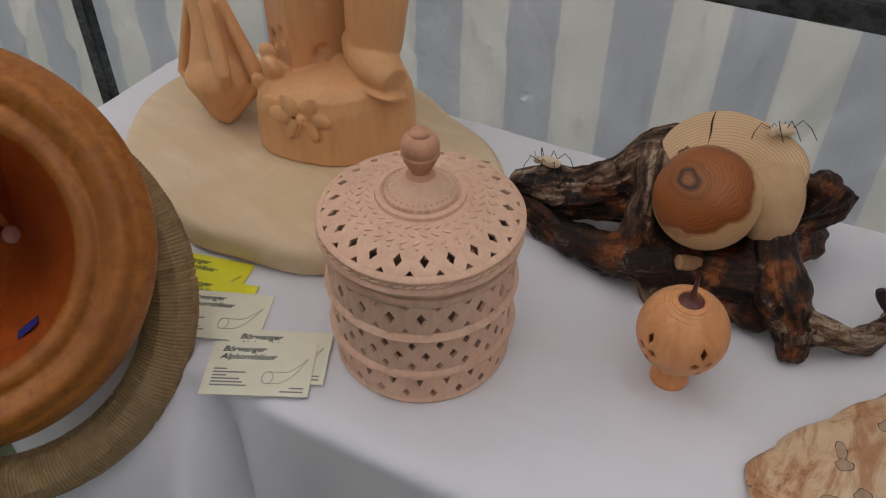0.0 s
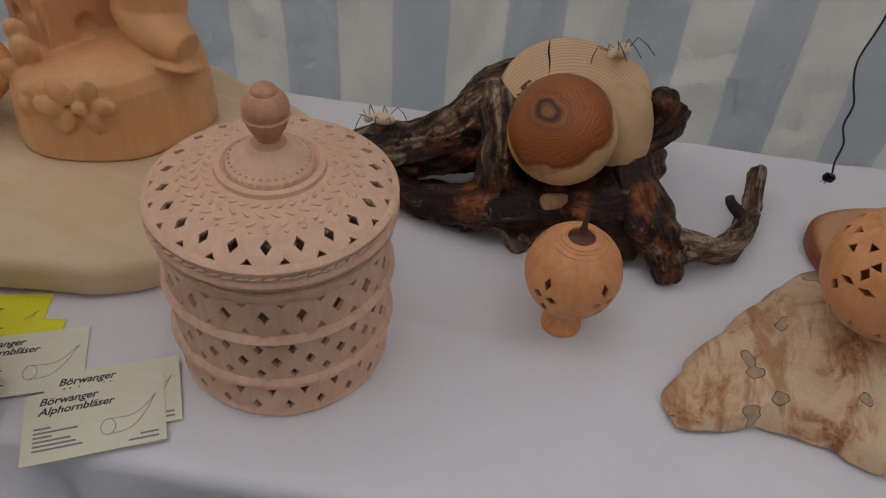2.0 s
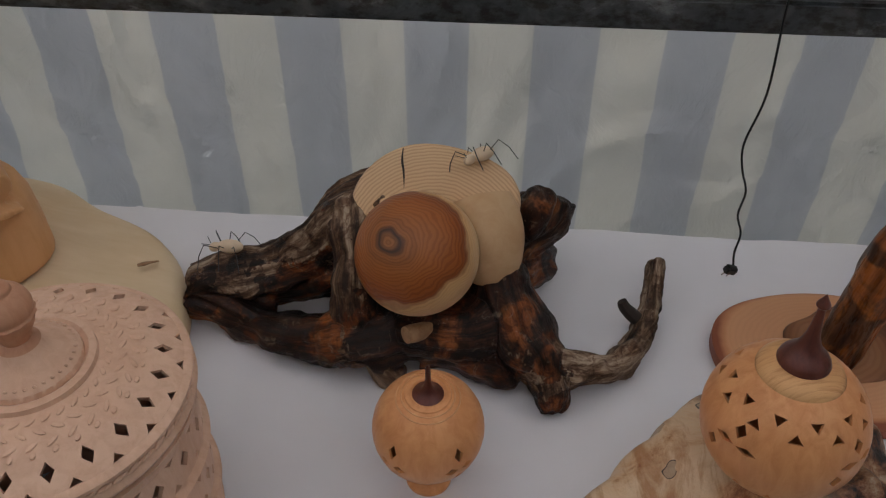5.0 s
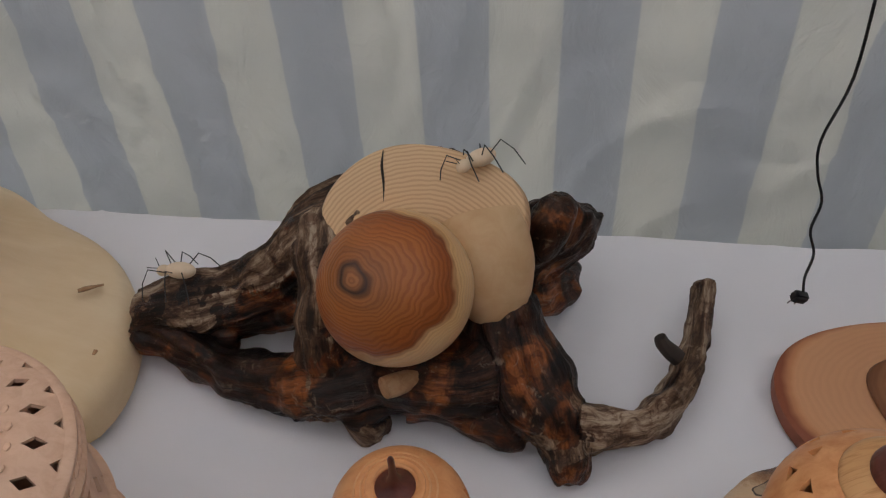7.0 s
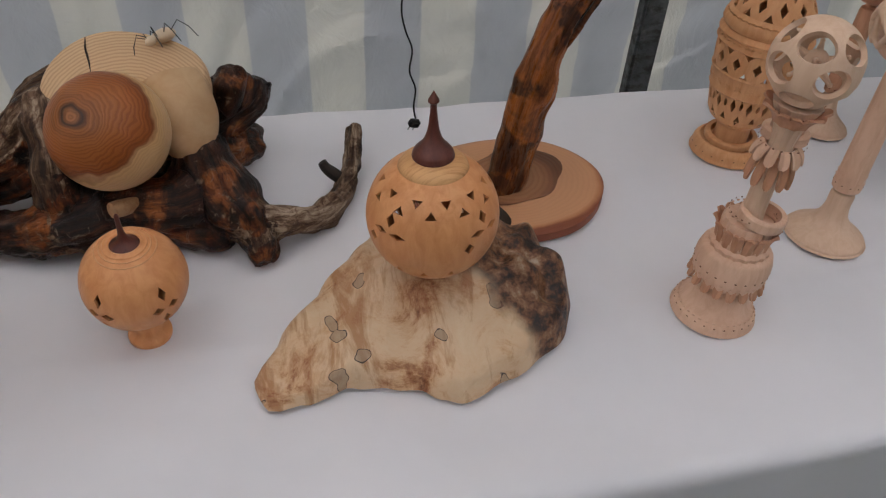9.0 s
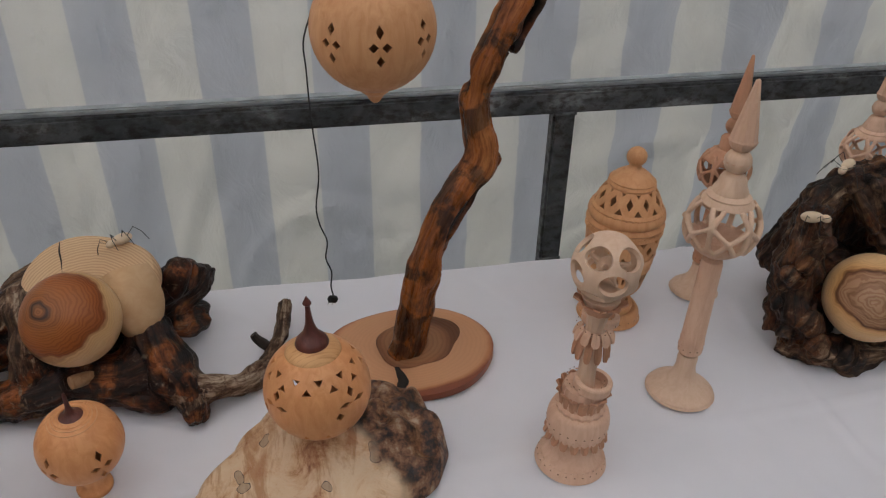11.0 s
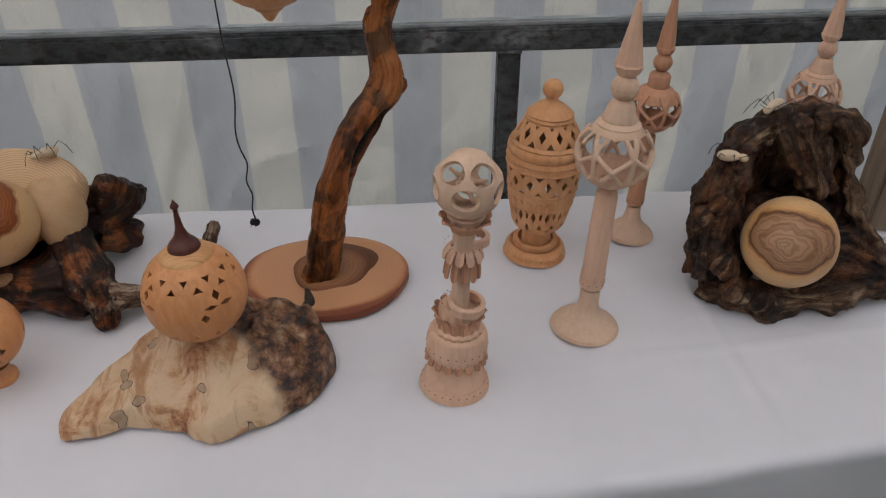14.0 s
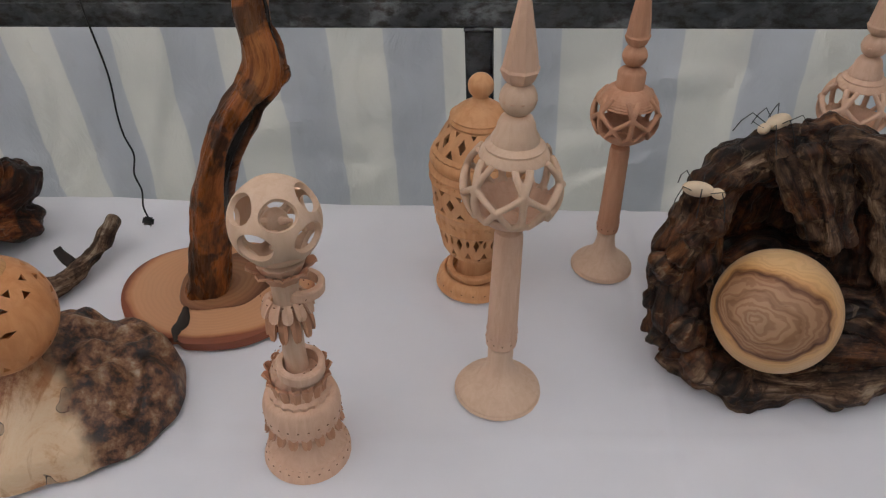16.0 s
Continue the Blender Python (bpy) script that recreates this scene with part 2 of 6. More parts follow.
BLUE = plain("blue_sticker", (0.012, 0.035, 0.22), 0.35)
SOIL = plain("trodden_grass", (0.07, 0.085, 0.04), 0.9, vary=0.5, scale=25, relief=0.6)


def stripes():
    """Striped awning cloth: broad bands by place, with a weave and grime."""
    m, nt, b = mat_new("striped_tent_cloth")
    tc = nt.nodes.new("ShaderNodeTexCoord")
    sep = nt.nodes.new("ShaderNodeSeparateXYZ")
    nt.links.new(tc.outputs["Object"], sep.inputs[0])
    a = nt.nodes.new("ShaderNodeMath")
    a.operation = "MULTIPLY_ADD"
    nt.links.new(sep.outputs[0], a.inputs[0])
    a.inputs[1].default_value, a.inputs[2].default_value = 1 / (2 * STRIPE), STRIPE_AT
    f = nt.nodes.new("ShaderNodeMath")
    f.operation = "FRACT"
    nt.links.new(a.outputs[0], f.inputs[0])
    band = ramp(nt, f.outputs[0], [(0.0, (0, 0, 0)), (0.012, (1, 1, 1)), (0.5, (1, 1, 1)), (0.512, (0, 0, 0))])
    grime = noise_tex(nt, coords(nt), 5.0, 5, 0.6)
    c = mix(nt, band, (0.61, 0.62, 0.64), (0.755, 0.745, 0.71))
    c = mix(nt, ramp(nt, grime, [(0.3, (0.45,) * 3), (0.7, (0, 0, 0))]), c, (0.78, 0.79, 0.80), "MULTIPLY")
    nt.links.new(c, b.inputs["Base Color"])
    b.inputs["Roughness"].default_value = 0.5
    tr = nt.nodes.new("ShaderNodeBsdfTranslucent")
    nt.links.new(c, tr.inputs[0])
    mx = nt.nodes.new("ShaderNodeMixShader")
    mx.inputs[0].default_value = 0.40
    nt.links.new(b.outputs[0], mx.inputs[1])
    nt.links.new(tr.outputs[0], mx.inputs[2])
    nt.links.new(mx.outputs[0], nt.nodes["Material Output"].inputs[0])
    bump(nt, b, noise_tex(nt, coords(nt, (1.0, 1.0, 0.6)), 16.0, 6, 0.6, 0.8), 0.9, 0.012)
    return m


def cloth_white(name, colour, translucent=0.0):
    m, nt, b = mat_new(name)
    big = noise_tex(nt, coords(nt), 6.0, 4)
    fine = noise_tex(nt, coords(nt), 700.0, 2)
    lo = [v * 0.95 for v in colour]
    nt.links.new(ramp(nt, big, [(0.35, lo), (0.65, colour)]), b.inputs["Base Color"])
    b.inputs["Roughness"].default_value = 0.75
    b.inputs["Sheen Weight"].default_value = 0.15
    bump(nt, b, fine, 0.15, 0.0004)
    if translucent:
        tr = nt.nodes.new("ShaderNodeBsdfTranslucent")
        tr.inputs[0].default_value = (*colour, 1)
        mx = nt.nodes.new("ShaderNodeMixShader")
        mx.inputs[0].default_value = translucent
        nt.links.new(b.outputs[0], mx.inputs[1])
        nt.links.new(tr.outputs[0], mx.inputs[2])
        nt.links.new(mx.outputs[0], nt.nodes["Material Output"].inputs[0])
    return m


TENT = stripes()
LINEN = cloth_white("white_tablecloth", (0.78, 0.755, 0.765))
CANVAS = cloth_white("white_canvas", (0.83, 0.83, 0.835), 0.6)
# Grey and nearly opaque, only for the added wall that holds back front light.
DIMCANVAS = cloth_white("light_dimming_canvas", (0.45, 0.45, 0.45), 0.15)


# ---------------------------------------------------------------- mesh tools
def link(name, bm, material, smooth=True):
    me = bpy.data.meshes.new(name)
    bmesh.ops.recalc_face_normals(bm, faces=bm.faces)
    bm.to_mesh(me)
    bm.free()
    if smooth:
        for p in me.polygons:
            p.use_smooth = True
        me.set_sharp_from_angle(angle=radians(38))
    if material:
        me.materials.append(material)
    return new(name, me)


def part(name, bm, material, parent, label="", m=None, smooth=True):
    ob = link(name, bm, material, smooth)
    ob.parent = parent
    if m is not None:
        ob.matrix_basis = m
    if label:
        ob["label"] = label
    return ob


def thing(name, label, category, m, group="", kind=""):
    ob = new(name)
    ob.empty_display_size = 0.02
    ob.matrix_world = m
    return tagged(ob, label, category, group, kind)


def lathe(profile, segs=64, bm=None, wave=None):
    """Revolves (radius, height) pairs round z; ends on the axis are closed. wave(theta, r, z) may change the radius."""
    bm = bm or bmesh.new()
    rings = []
    for r, z in profile:
        if r < 1e-6:
            rings.append([bm.verts.new((0, 0, z))])
            continue
        ring = []
        for i in range(segs):
            t = math.tau * i / segs
            q = wave(t, r, z) if wave else r
            ring.append(bm.verts.new((q * math.cos(t), q * math.sin(t), z)))
        rings.append(ring)
    for a, b in zip(rings, rings[1:]):
        if len(a) == 1 and len(b) == 1:
            continue
        for i in range(segs):
            j = (i + 1) % segs
            if len(a) == 1:
                bm.faces.new((a[0], b[i], b[j]))
            elif len(b) == 1:
                bm.faces.new((a[i], a[j], b[0]))
            else:
                bm.faces.new((a[i], a[j], b[j], b[i]))
    return bm


def smooth_profile(points, n=6):
    """A Catmull-Rom run through the points."""
    out = []
    pts = [points[0], *points, points[-1]]
    for p0, p1, p2, p3 in zip(pts, pts[1:], pts[2:], pts[3:]):
        for k in range(n):
            t = k / n
            out.append(tuple(0.5 * (2 * b + (c - a) * t + (2 * a - 5 * b + 4 * c - d) * t * t + (3 * b - a - 3 * c + d) * t ** 3) for a, b, c, d in zip(p0, p1, p2, p3)))
    out.append(tuple(points[-1]))
    return out


def tube(points, segs=10, bm=None, rough=0.0, freq=30.0, seed=0.0, close=True, steps=5, flat=1.0):
    """A run of (x, y, z, radius) points made round; rough moves the skin by noise."""
    bm = bm or bmesh.new()
    pts = smooth_profile(points, steps) if steps else points
    up = Vector((0.13, 0.31, 0.94))
    rings = []
    for i, (x, y, z, r) in enumerate(pts):
        a = Vector(pts[max(i - 1, 0)][:3])
        b = Vector(pts[min(i + 1, len(pts) - 1)][:3])
        d = (b - a).normalized()
        u = d.cross(up)
        if u.length < 1e-4:
            u = d.cross(Vector((1, 0, 0)))
        u.normalize()
        v = u.cross(d)
        up = v
        ring = []
        for k in range(segs):
            t = math.tau * k / segs
            o = u * math.cos(t) + v * math.sin(t) * flat
            p = Vector((x, y, z)) + o * max(r, 1e-5)
            if rough:
                p += o * rough * noise.noise(p * freq + Vector((seed, seed, seed)))
            ring.append(bm.verts.new(p))
        rings.append(ring)
    for a, b in zip(rings, rings[1:]):
        for k in range(segs):
            j = (k + 1) % segs
            bm.faces.new((a[k], a[j], b[j], b[k]))
    if close:
        bm.faces.new(rings[0][::-1])
        bm.faces.new(rings[-1])
    return bm


def blob(bm, centre, size, turn=(0, 0, 0), rough=0.0, freq=20.0, sub=3):
    """An ellipsoid with an uneven skin, added to bm."""
    made = bmesh.ops.create_icosphere(bm, subdivisions=sub, radius=1.0)["verts"]
    m = pose(*centre, *turn) @ Matrix.Diagonal((*size, 1))
    for v in made:
        p = m @ v.co
        if rough:
            p += (p - Vector(centre)).normalized() * rough * noise.noise(p * freq)
        v.co = p
    return bm


def slab_box(size, bevel=0.002, bm=None, m=None):
    bm = bm or bmesh.new()
    made = bmesh.ops.create_cube(bm, size=1.0)["verts"]
    for v in made:
        v.co = Vector(v.co) * Vector(size)
    if bevel:
        edges = list({e for v in made for e in v.link_edges})
        bmesh.ops.bevel(bm, geom=edges, offset=bevel, segments=2, affect="EDGES")
    if m is not None:
        bmesh.ops.transform(bm, matrix=m, verts=bm.verts)
    return bm


RECT = [(0.5, 0), (1, 0), (1, 0.5), (1, 1), (0.5, 1), (0, 1), (0, 0.5), (0, 0)]


def diamond(w=0.42, h=0.62, v=0.5):
    c = [(0, -h / 2), (w / 4, -h / 4), (w / 2, 0), (w / 4, h / 4), (0, h / 2), (-w / 4, h / 4), (-w / 2, 0), (-w / 4, -h / 4)]
    return [(0.5 + x, v + y) for x, y in c]


def triangle(w=0.4, h=0.35, v=0.3, down=False):
    s = -1 if down else 1
    c = [(0, -0.5), (0.5, -0.5), (0.25, 0), (0.12, 0.25), (0, 0.5), (-0.12, 0.25), (-0.25, 0), (-0.5, -0.5)]
    if down:
        c = [(0, -0.5), (0.12, -0.25), (0.25, 0), (0.5, 0.5), (0, 0.5), (-0.5, 0.5), (-0.25, 0), (-0.12, -0.25)]
    return [(0.5 + w * x, v + h * y) for x, y in c]


def roundhole(w=0.5, h=0.5, v=0.5):
    return [(0.5 + w / 2 * math.sin(k * math.pi / 4), v - h / 2 * math.cos(k * math.pi / 4)) for k in range(8)]


def pierced(bm, surface, rows, thick):
    """Cuts rows of holes through a turned shell. surface(s) gives radius and height; a row is (s0, s1, count, holes, shift)
    whose holes repeat round the shell; None leaves a cell whole."""
    def at(t, s, inner):
        r, z = surface(s)
        if inner:
            r2, z2 = surface(s + 1e-3)
            d = Vector((r2 - r, z2 - z))
            d = d.normalized() if d.length else Vector((0, 1))
            r, z = r - d.y * thick, z + d.x * thick
        return bm.verts.new((max(r, 1e-4) * math.cos(t), max(r, 1e-4) * math.sin(t), z))
    for s0, s1, count, holes, shift in rows:
        for i in range(count):
            t0 = math.tau * (i + shift) / count
            w = math.tau / count
            hole = holes[i % len(holes)]
            sheets = []
            for inner in (False, True):
                out = [at(t0 + u * w, s0 + v * (s1 - s0), inner) for u, v in RECT]
                if hole is None:
                    mid = at(t0 + 0.5 * w, (s0 + s1) / 2, inner)
                    for k in range(8):
                        bm.faces.new((out[k], out[(k + 1) % 8], mid))
                    sheets.append(None)
                    continue
                cut = [at(t0 + u * w, s0 + v * (s1 - s0), inner) for u, v in hole]
                for k in range(8):
                    j = (k + 1) % 8
                    bm.faces.new((out[k], out[j], cut[j], cut[k]))
                sheets.append(cut)
            if sheets[0]:
                for k in range(8):
                    j = (k + 1) % 8
                    bm.faces.new((sheets[0][k], sheets[0][j], sheets[1][j], sheets[1][k]))
    return bm


def weld(bm, d=2e-5):
    bmesh.ops.remove_doubles(bm, verts=bm.verts, dist=d)
    return bm


def organic(ob, voxel=0.003, depth=0.0, size=0.02, fine=0.0, fine_size=0.006, soft=3):
    """Grows overlapping pieces into one skin and roughens it."""
    r = ob.modifiers.new("skin", "REMESH")
    r.mode, r.voxel_size, r.use_smooth_shade = "VOXEL", voxel, True
    s = ob.modifiers.new("soften", "SMOOTH")
    s.factor, s.iterations = 0.5, soft
    for d, w in ((depth, size), (fine, fine_size)):
        if d:
            tex = bpy.data.textures.new(ob.name + "_relief", "CLOUDS")
            tex.noise_scale, tex.noise_depth = w, 4
            k = ob.modifiers.new("relief", "DISPLACE")
            k.texture, k.strength, k.mid_level = tex, d, 0.5
            k.texture_coords = "LOCAL"
    return ob


def grow(name, runs, material, parent, label="", voxel=0.0019, ridge=0.003, lump=0.006, soft=2, grooves=0.0, seed=0.0, crust=0.0):
    """Joins limbs, each (points, sides, weather), into one skin with ridges that follow the limbs' length."""
    bm = bmesh.new()
    spine = []
    for k, (pts, segs, weather) in enumerate(runs):
        tube(pts, segs, bm, 0.003, 45, k + seed)
        line = smooth_profile(pts, 6)
        up, gone = Vector((0.13, 0.31, 0.94)), 0.0
        for i, (x, y, z, r) in enumerate(line):
            d = (Vector(line[min(i + 1, len(line) - 1)][:3]) - Vector(line[max(i - 1, 0)][:3])).normalized()
            u = d.cross(up).normalized()
            up = u.cross(d)
            if i:
                gone += (Vector(line[i][:3]) - Vector(line[i - 1][:3])).length
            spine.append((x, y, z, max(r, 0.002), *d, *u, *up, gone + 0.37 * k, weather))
    rough = link(name + "_rough", bm, None)
    r = rough.modifiers.new("skin", "REMESH")
    r.mode, r.voxel_size = "VOXEL", voxel
    q = rough.modifiers.new("soften", "SMOOTH")
    q.factor, q.iterations = 0.5, soft
    bpy.context.view_layer.update()
    me = bpy.data.meshes.new_from_object(rough.evaluated_get(bpy.context.evaluated_depsgraph_get()))
    old = rough.data
    bpy.data.objects.remove(rough)
    bpy.data.meshes.remove(old)
    me.name = name
    count = len(me.vertices)
    co, no = np.empty(count * 3), np.empty(count * 3)
    me.vertices.foreach_get("co", co)
    me.vertices.foreach_get("normal", no)
    co, no = co.reshape(-1, 3), no.reshape(-1, 3)
    S = np.array(spine)
    fibre, worn = np.empty((count, 3)), np.empty(count)
    for a in range(0, count, 6000):
        rel = co[a:a + 6000, None, :] - S[None, :, :3]
        d = np.linalg.norm(rel, axis=2) - S[None, :, 3]
        near = d.argmin(1)
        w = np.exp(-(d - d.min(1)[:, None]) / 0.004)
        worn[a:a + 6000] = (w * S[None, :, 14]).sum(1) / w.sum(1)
        p = rel[np.arange(len(near)), near]
        n = S[near]
        fibre[a:a + 6000] = np.stack([n[:, 13] + (p * n[:, 4:7]).sum(1), (p * n[:, 7:10]).sum(1), (p * n[:, 10:13]).sum(1)], 1)
    pocket = np.zeros(count)
    shift = np.zeros(count)
    for i in range(count):
        f, p = fibre[i], Vector(co[i])
        shift[i] = lump * noise.noise(p * 26) + 0.5 * lump * noise.noise(p * 62) + ridge * noise.noise(Vector((f[0] * 11, f[1] * 95, f[2] * 95))) + 0.5 * ridge * noise.noise(Vector((f[0] * 26, f[1] * 210, f[2] * 210)))
        if crust:
            shift[i] += crust * (noise.noise(p * 110) + 0.7 * noise.noise(p * 190)) * (0.4 + 0.6 * max(0.0, noise.noise(p * 17) + 0.5))
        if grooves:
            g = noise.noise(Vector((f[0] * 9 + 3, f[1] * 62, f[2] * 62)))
            # This mask sinks the groove and also carries its painted shade.
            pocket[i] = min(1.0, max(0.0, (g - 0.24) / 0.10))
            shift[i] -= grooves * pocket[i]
    co = co + no * shift[:, None]
    me.vertices.foreach_set("co", co.ravel())
    me.attributes.new("fibre", "FLOAT_VECTOR", "POINT").data.foreach_set("vector", fibre.ravel())
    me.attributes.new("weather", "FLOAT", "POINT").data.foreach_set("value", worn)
    me.attributes.new("pocket", "FLOAT", "POINT").data.foreach_set("value", pocket)
    for p in me.polygons:
        p.use_smooth = True
    me.materials.append(material)
    me.update()
    ob = new(name, me)
    ob.parent = parent
    if label:
        ob["label"] = label
    return ob


def tilt(x, y, z=0.75, lean=2.0, back=0.0, turn=0.0):
    """Stands a thing at a place, leaning a little to +x."""
    return pose(x, y, z, back, lean, 0) @ pose(0, 0, 0, 0, 0, turn)

# ---------------------------------------------------------------- setting
def sheet(name, nx, nz, fn, material, label):
    bm = bmesh.new()
    g = [[bm.verts.new(fn(i / nx, k / nz)) for i in range(nx + 1)] for k in range(nz + 1)]
    for k in range(nz):
        for i in range(nx):
            bm.faces.new((g[k][i], g[k][i + 1], g[k + 1][i + 1], g[k + 1][i]))
    ob = link(name, bm, material)
    s = ob.modifiers.new("thickness", "SOLIDIFY")
    s.thickness = 0.002
    return tagged(ob, label, kind="structure")


def crease(p, sharp):
    return (1 - min(1.0, abs(noise.noise(p)) * 1.6)) ** sharp


def billow(x, z):
    p = Vector((x * 3.0, z * 2.0, 0.3))
    q = p + Vector((noise.noise(p * 1.3), noise.noise(p * 1.3 + Vector((9, 0, 0))), 0)) * 0.5
    slack = 0.5 + 0.5 * noise.noise(p * 0.9 + Vector((0, 4, 0)))
    d = 0.010 * noise.noise(p) + 0.008 * noise.noise(p * 3.1) + 0.0060 * noise.noise(q * 7.0) + 0.0022 * noise.noise(q * 15.0)
    return d + slack * (0.012 * crease(q * 1.9, 9) - 0.010 * crease(q * 3.1 + Vector((0, 0, 5)), 8) + 0.005 * crease(q * 6.5 + Vector((3, 0, 1)), 6))


def pulls(x, z):
    """Slack folds that hang slantwise beside the right-hand end."""
    d = x - (0.74 + (z - 0.75) * 0.35)
    return 0.020 * math.exp(-(d / 0.05) ** 2) + 0.014 * math.exp(-((d - 0.14) / 0.035) ** 2)


sheet("wall_north", 480, 220, lambda u, v: (-2.2 + 4.4 * u, WALL + billow(-2.2 + 4.4 * u, 2.4 * v) - pulls(-2.2 + 4.4 * u, 2.4 * v), 2.4 * v),
      TENT, "grey and white striped tent cloth wall")
sheet("wall_west", 4, 4, lambda u, v: (-2.2, WALL - 3.2 * u, 2.4 * v), CANVAS, "white tent cloth side wall")
sheet("wall_east", 4, 4, lambda u, v: (2.2, WALL - 3.2 * u, 2.4 * v), CANVAS, "white tent cloth side wall")
sheet("ceiling", 4, 4, lambda u, v: (-2.2 + 4.4 * u, WALL - 3.2 * v, 2.4 + 0.5 * v), CANVAS, "white translucent tent roof cloth")
# Added out of view to block front fill and keep the drape darker.
sheet("unseen_wall_south", 4, 4, lambda u, v: (-2.2 + 4.4 * u, WALL - 3.2, 2.9 * v), DIMCANVAS, "added grey cloth front wall, out of view, that cuts the front light")
sheet("ground", 40, 40, lambda u, v: (-300 + 600 * u, -300 + 600 * v, 0.0), SOIL, "short trodden grass ground")

# steel frame behind the table
fence = thing("metal_rail", "scuffed galvanised square steel rail behind the table", "rail", pose(0.4515, 0.082, 0), kind="structure")
part("crossbar", slab_box((2.9, 0.022, 0.029), 0.003), RAIL, fence, m=pose(-0.2, 0, 0.9255))
part("top_flange", slab_box((2.9, 0.014, 0.007), 0.002), ZINC, fence, "bare zinc strip along the top", m=pose(-0.2, 0.004, 0.9435))
part("post", slab_box((0.028, 0.020, 0.9105), 0.003), RAIL, fence, m=pose(-0.0165, 0, 0.45525))
part("post", slab_box((0.028, 0.020, 0.9105), 0.003), RAIL, fence, m=pose(-1.55, 0, 0.45525))
part("post", slab_box((0.028, 0.020, 0.9105), 0.003), RAIL, fence, m=pose(1.2, 0, 0.45525))
bm = bmesh.new()
for z in (0.9105, 0.7):
    tube([(-0.031, -0.0095, z, 0.0022), (-0.002, -0.0095, z, 0.0022)], 8, bm, steps=0)
part("weld_bead", bm, RAIL, fence)

# table and cloth
table = thing("table", "plain trestle table hidden beneath the cloth", "table", pose(0.2, -0.222, 0))
part("tabletop", slab_box((1.93, 0.37, 0.025), 0.004), TIMBER, table, m=pose(0, 0.027, 0.7335))
for x in (-0.8, 0.8):
    for y in (-0.17, 0.17):
        part("leg", slab_box((0.04, 0.04, 0.721), 0.003), TIMBER, table, m=pose(x, y, 0.3605))


def cloth_point(u, v):
    """The cloth, drawn in a little where the front edge runs back."""
    x, y, z = flat_cloth(u, v)
    return (x, y * max(0.40, 0.448 - 0.13 * max(0.0, x - 0.2) ** 2) / 0.445, z)


def flat_cloth(u, v):
    """u runs along the table, v from the back hem over the top to the front hem."""
    x = -0.79 + 1.98 * u
    s = -0.25 + 1.35 * v
    ridge = 0.0
    for at, w in ((0.298, 0.0035), ):
        ridge += 0.0018 * math.exp(-((s - at - 0.004 * math.sin(x * 5)) / w) ** 2)
    for at in (-0.36, 0.60):
        ridge += 0.0018 * math.exp(-((x - at - 0.06 * (s - 0.3)) / 0.004) ** 2)
    soft = 0.0022 * noise.noise(Vector((x * 9, s * 9, 0))) + 0.0008 * noise.noise(Vector((x * 30, s * 22, 4)))
    bend = Vector((x * 5 + 0.6 * noise.noise(Vector((x * 4, s * 4, 8))), s * 7 - x * 2, 2))
    soft += (0.0020 * crease(bend, 14) + 0.0012 * crease(bend * 2.3, 10)) * (0.5 + 0.5 * noise.noise(Vector((x * 3, s * 3, 6))))
    r = 0.011
    if s < 0:
        d = -s
        return (x, 0.0 + 0.006 * min(1, d * 12) + 0.006 * math.sin(x * 38) * min(1, d * 4), 0.75 - d)
    if s < 0.445 - r:
        return (x, -s, 0.75 + ridge + soft)
    d = s - (0.445 - r)
    if d < r * math.pi / 2:
        a = d / r
        return (x, -(0.445 - r) - r * math.sin(a), 0.75 - r * (1 - math.cos(a)) + soft)
    d -= r * math.pi / 2
    fold = min(1.0, d * 6)
    wave = math.sin(x * 27 + 1.6 * math.sin(x * 7)) + 0.5 * math.sin(x * 61 + 0.6)
    deep = math.exp(-((x + 0.42) / 0.16) ** 2)
    pleat = 0.045 * deep * math.sin(x * 48 + 3.5 * d) * min(1.0, d * 9)
    # one deep fold where the cloth bunches near the corner
    step = 1 / (1 + math.exp(min(60, (x + 0.405 - 0.16 * d) / 0.0045)))
    flare = 0.10 * step * (1 - math.exp(-d * 16)) * math.exp(-((x + 0.47) / 0.15) ** 2)
    flare -= 0.030 * math.exp(-((x + 0.392 - 0.16 * d) / 0.010) ** 2) * min(1.0, d * 12)
    return (x + 0.03 * deep * d, -0.4450 - 0.006 * fold * wave - 0.45 * pleat - 0.01 * deep * fold - flare, 0.739 - d)


bm = bmesh.new()
NU, NV = 360, 214
grid = [[bm.verts.new(cloth_point(i / NU, k / NV)) for i in range(NU + 1)] for k in range(NV + 1)]
for k in range(NV):
    for i in range(NU):
        bm.faces.new((grid[k][i], grid[k][i + 1], grid[k + 1][i + 1], grid[k + 1][i]))
# the end fall, hung from the short side
side = [grid[k][0] for k in range(40, 109)]
prev = side
for j in range(1, 26):
    d = 0.024 * j
    row = []
    for n, v0 in enumerate(side):
        y = -0.44 * n / (len(side) - 1)
        drop = min(1, d * 6)
        row.append(bm.verts.new((-0.79 - 0.012 * drop * (1 + math.sin(y * 34)) - 0.006, y, 0.748 - d)))
    for n in range(len(side) - 1):
        bm.faces.new((prev[n], prev[n + 1], row[n + 1], row[n]))
    prev = row
cloth = link("tablecloth", bm, LINEN)
tagged(cloth, "white linen tablecloth with pressed creases over the long table", "tablecloth")


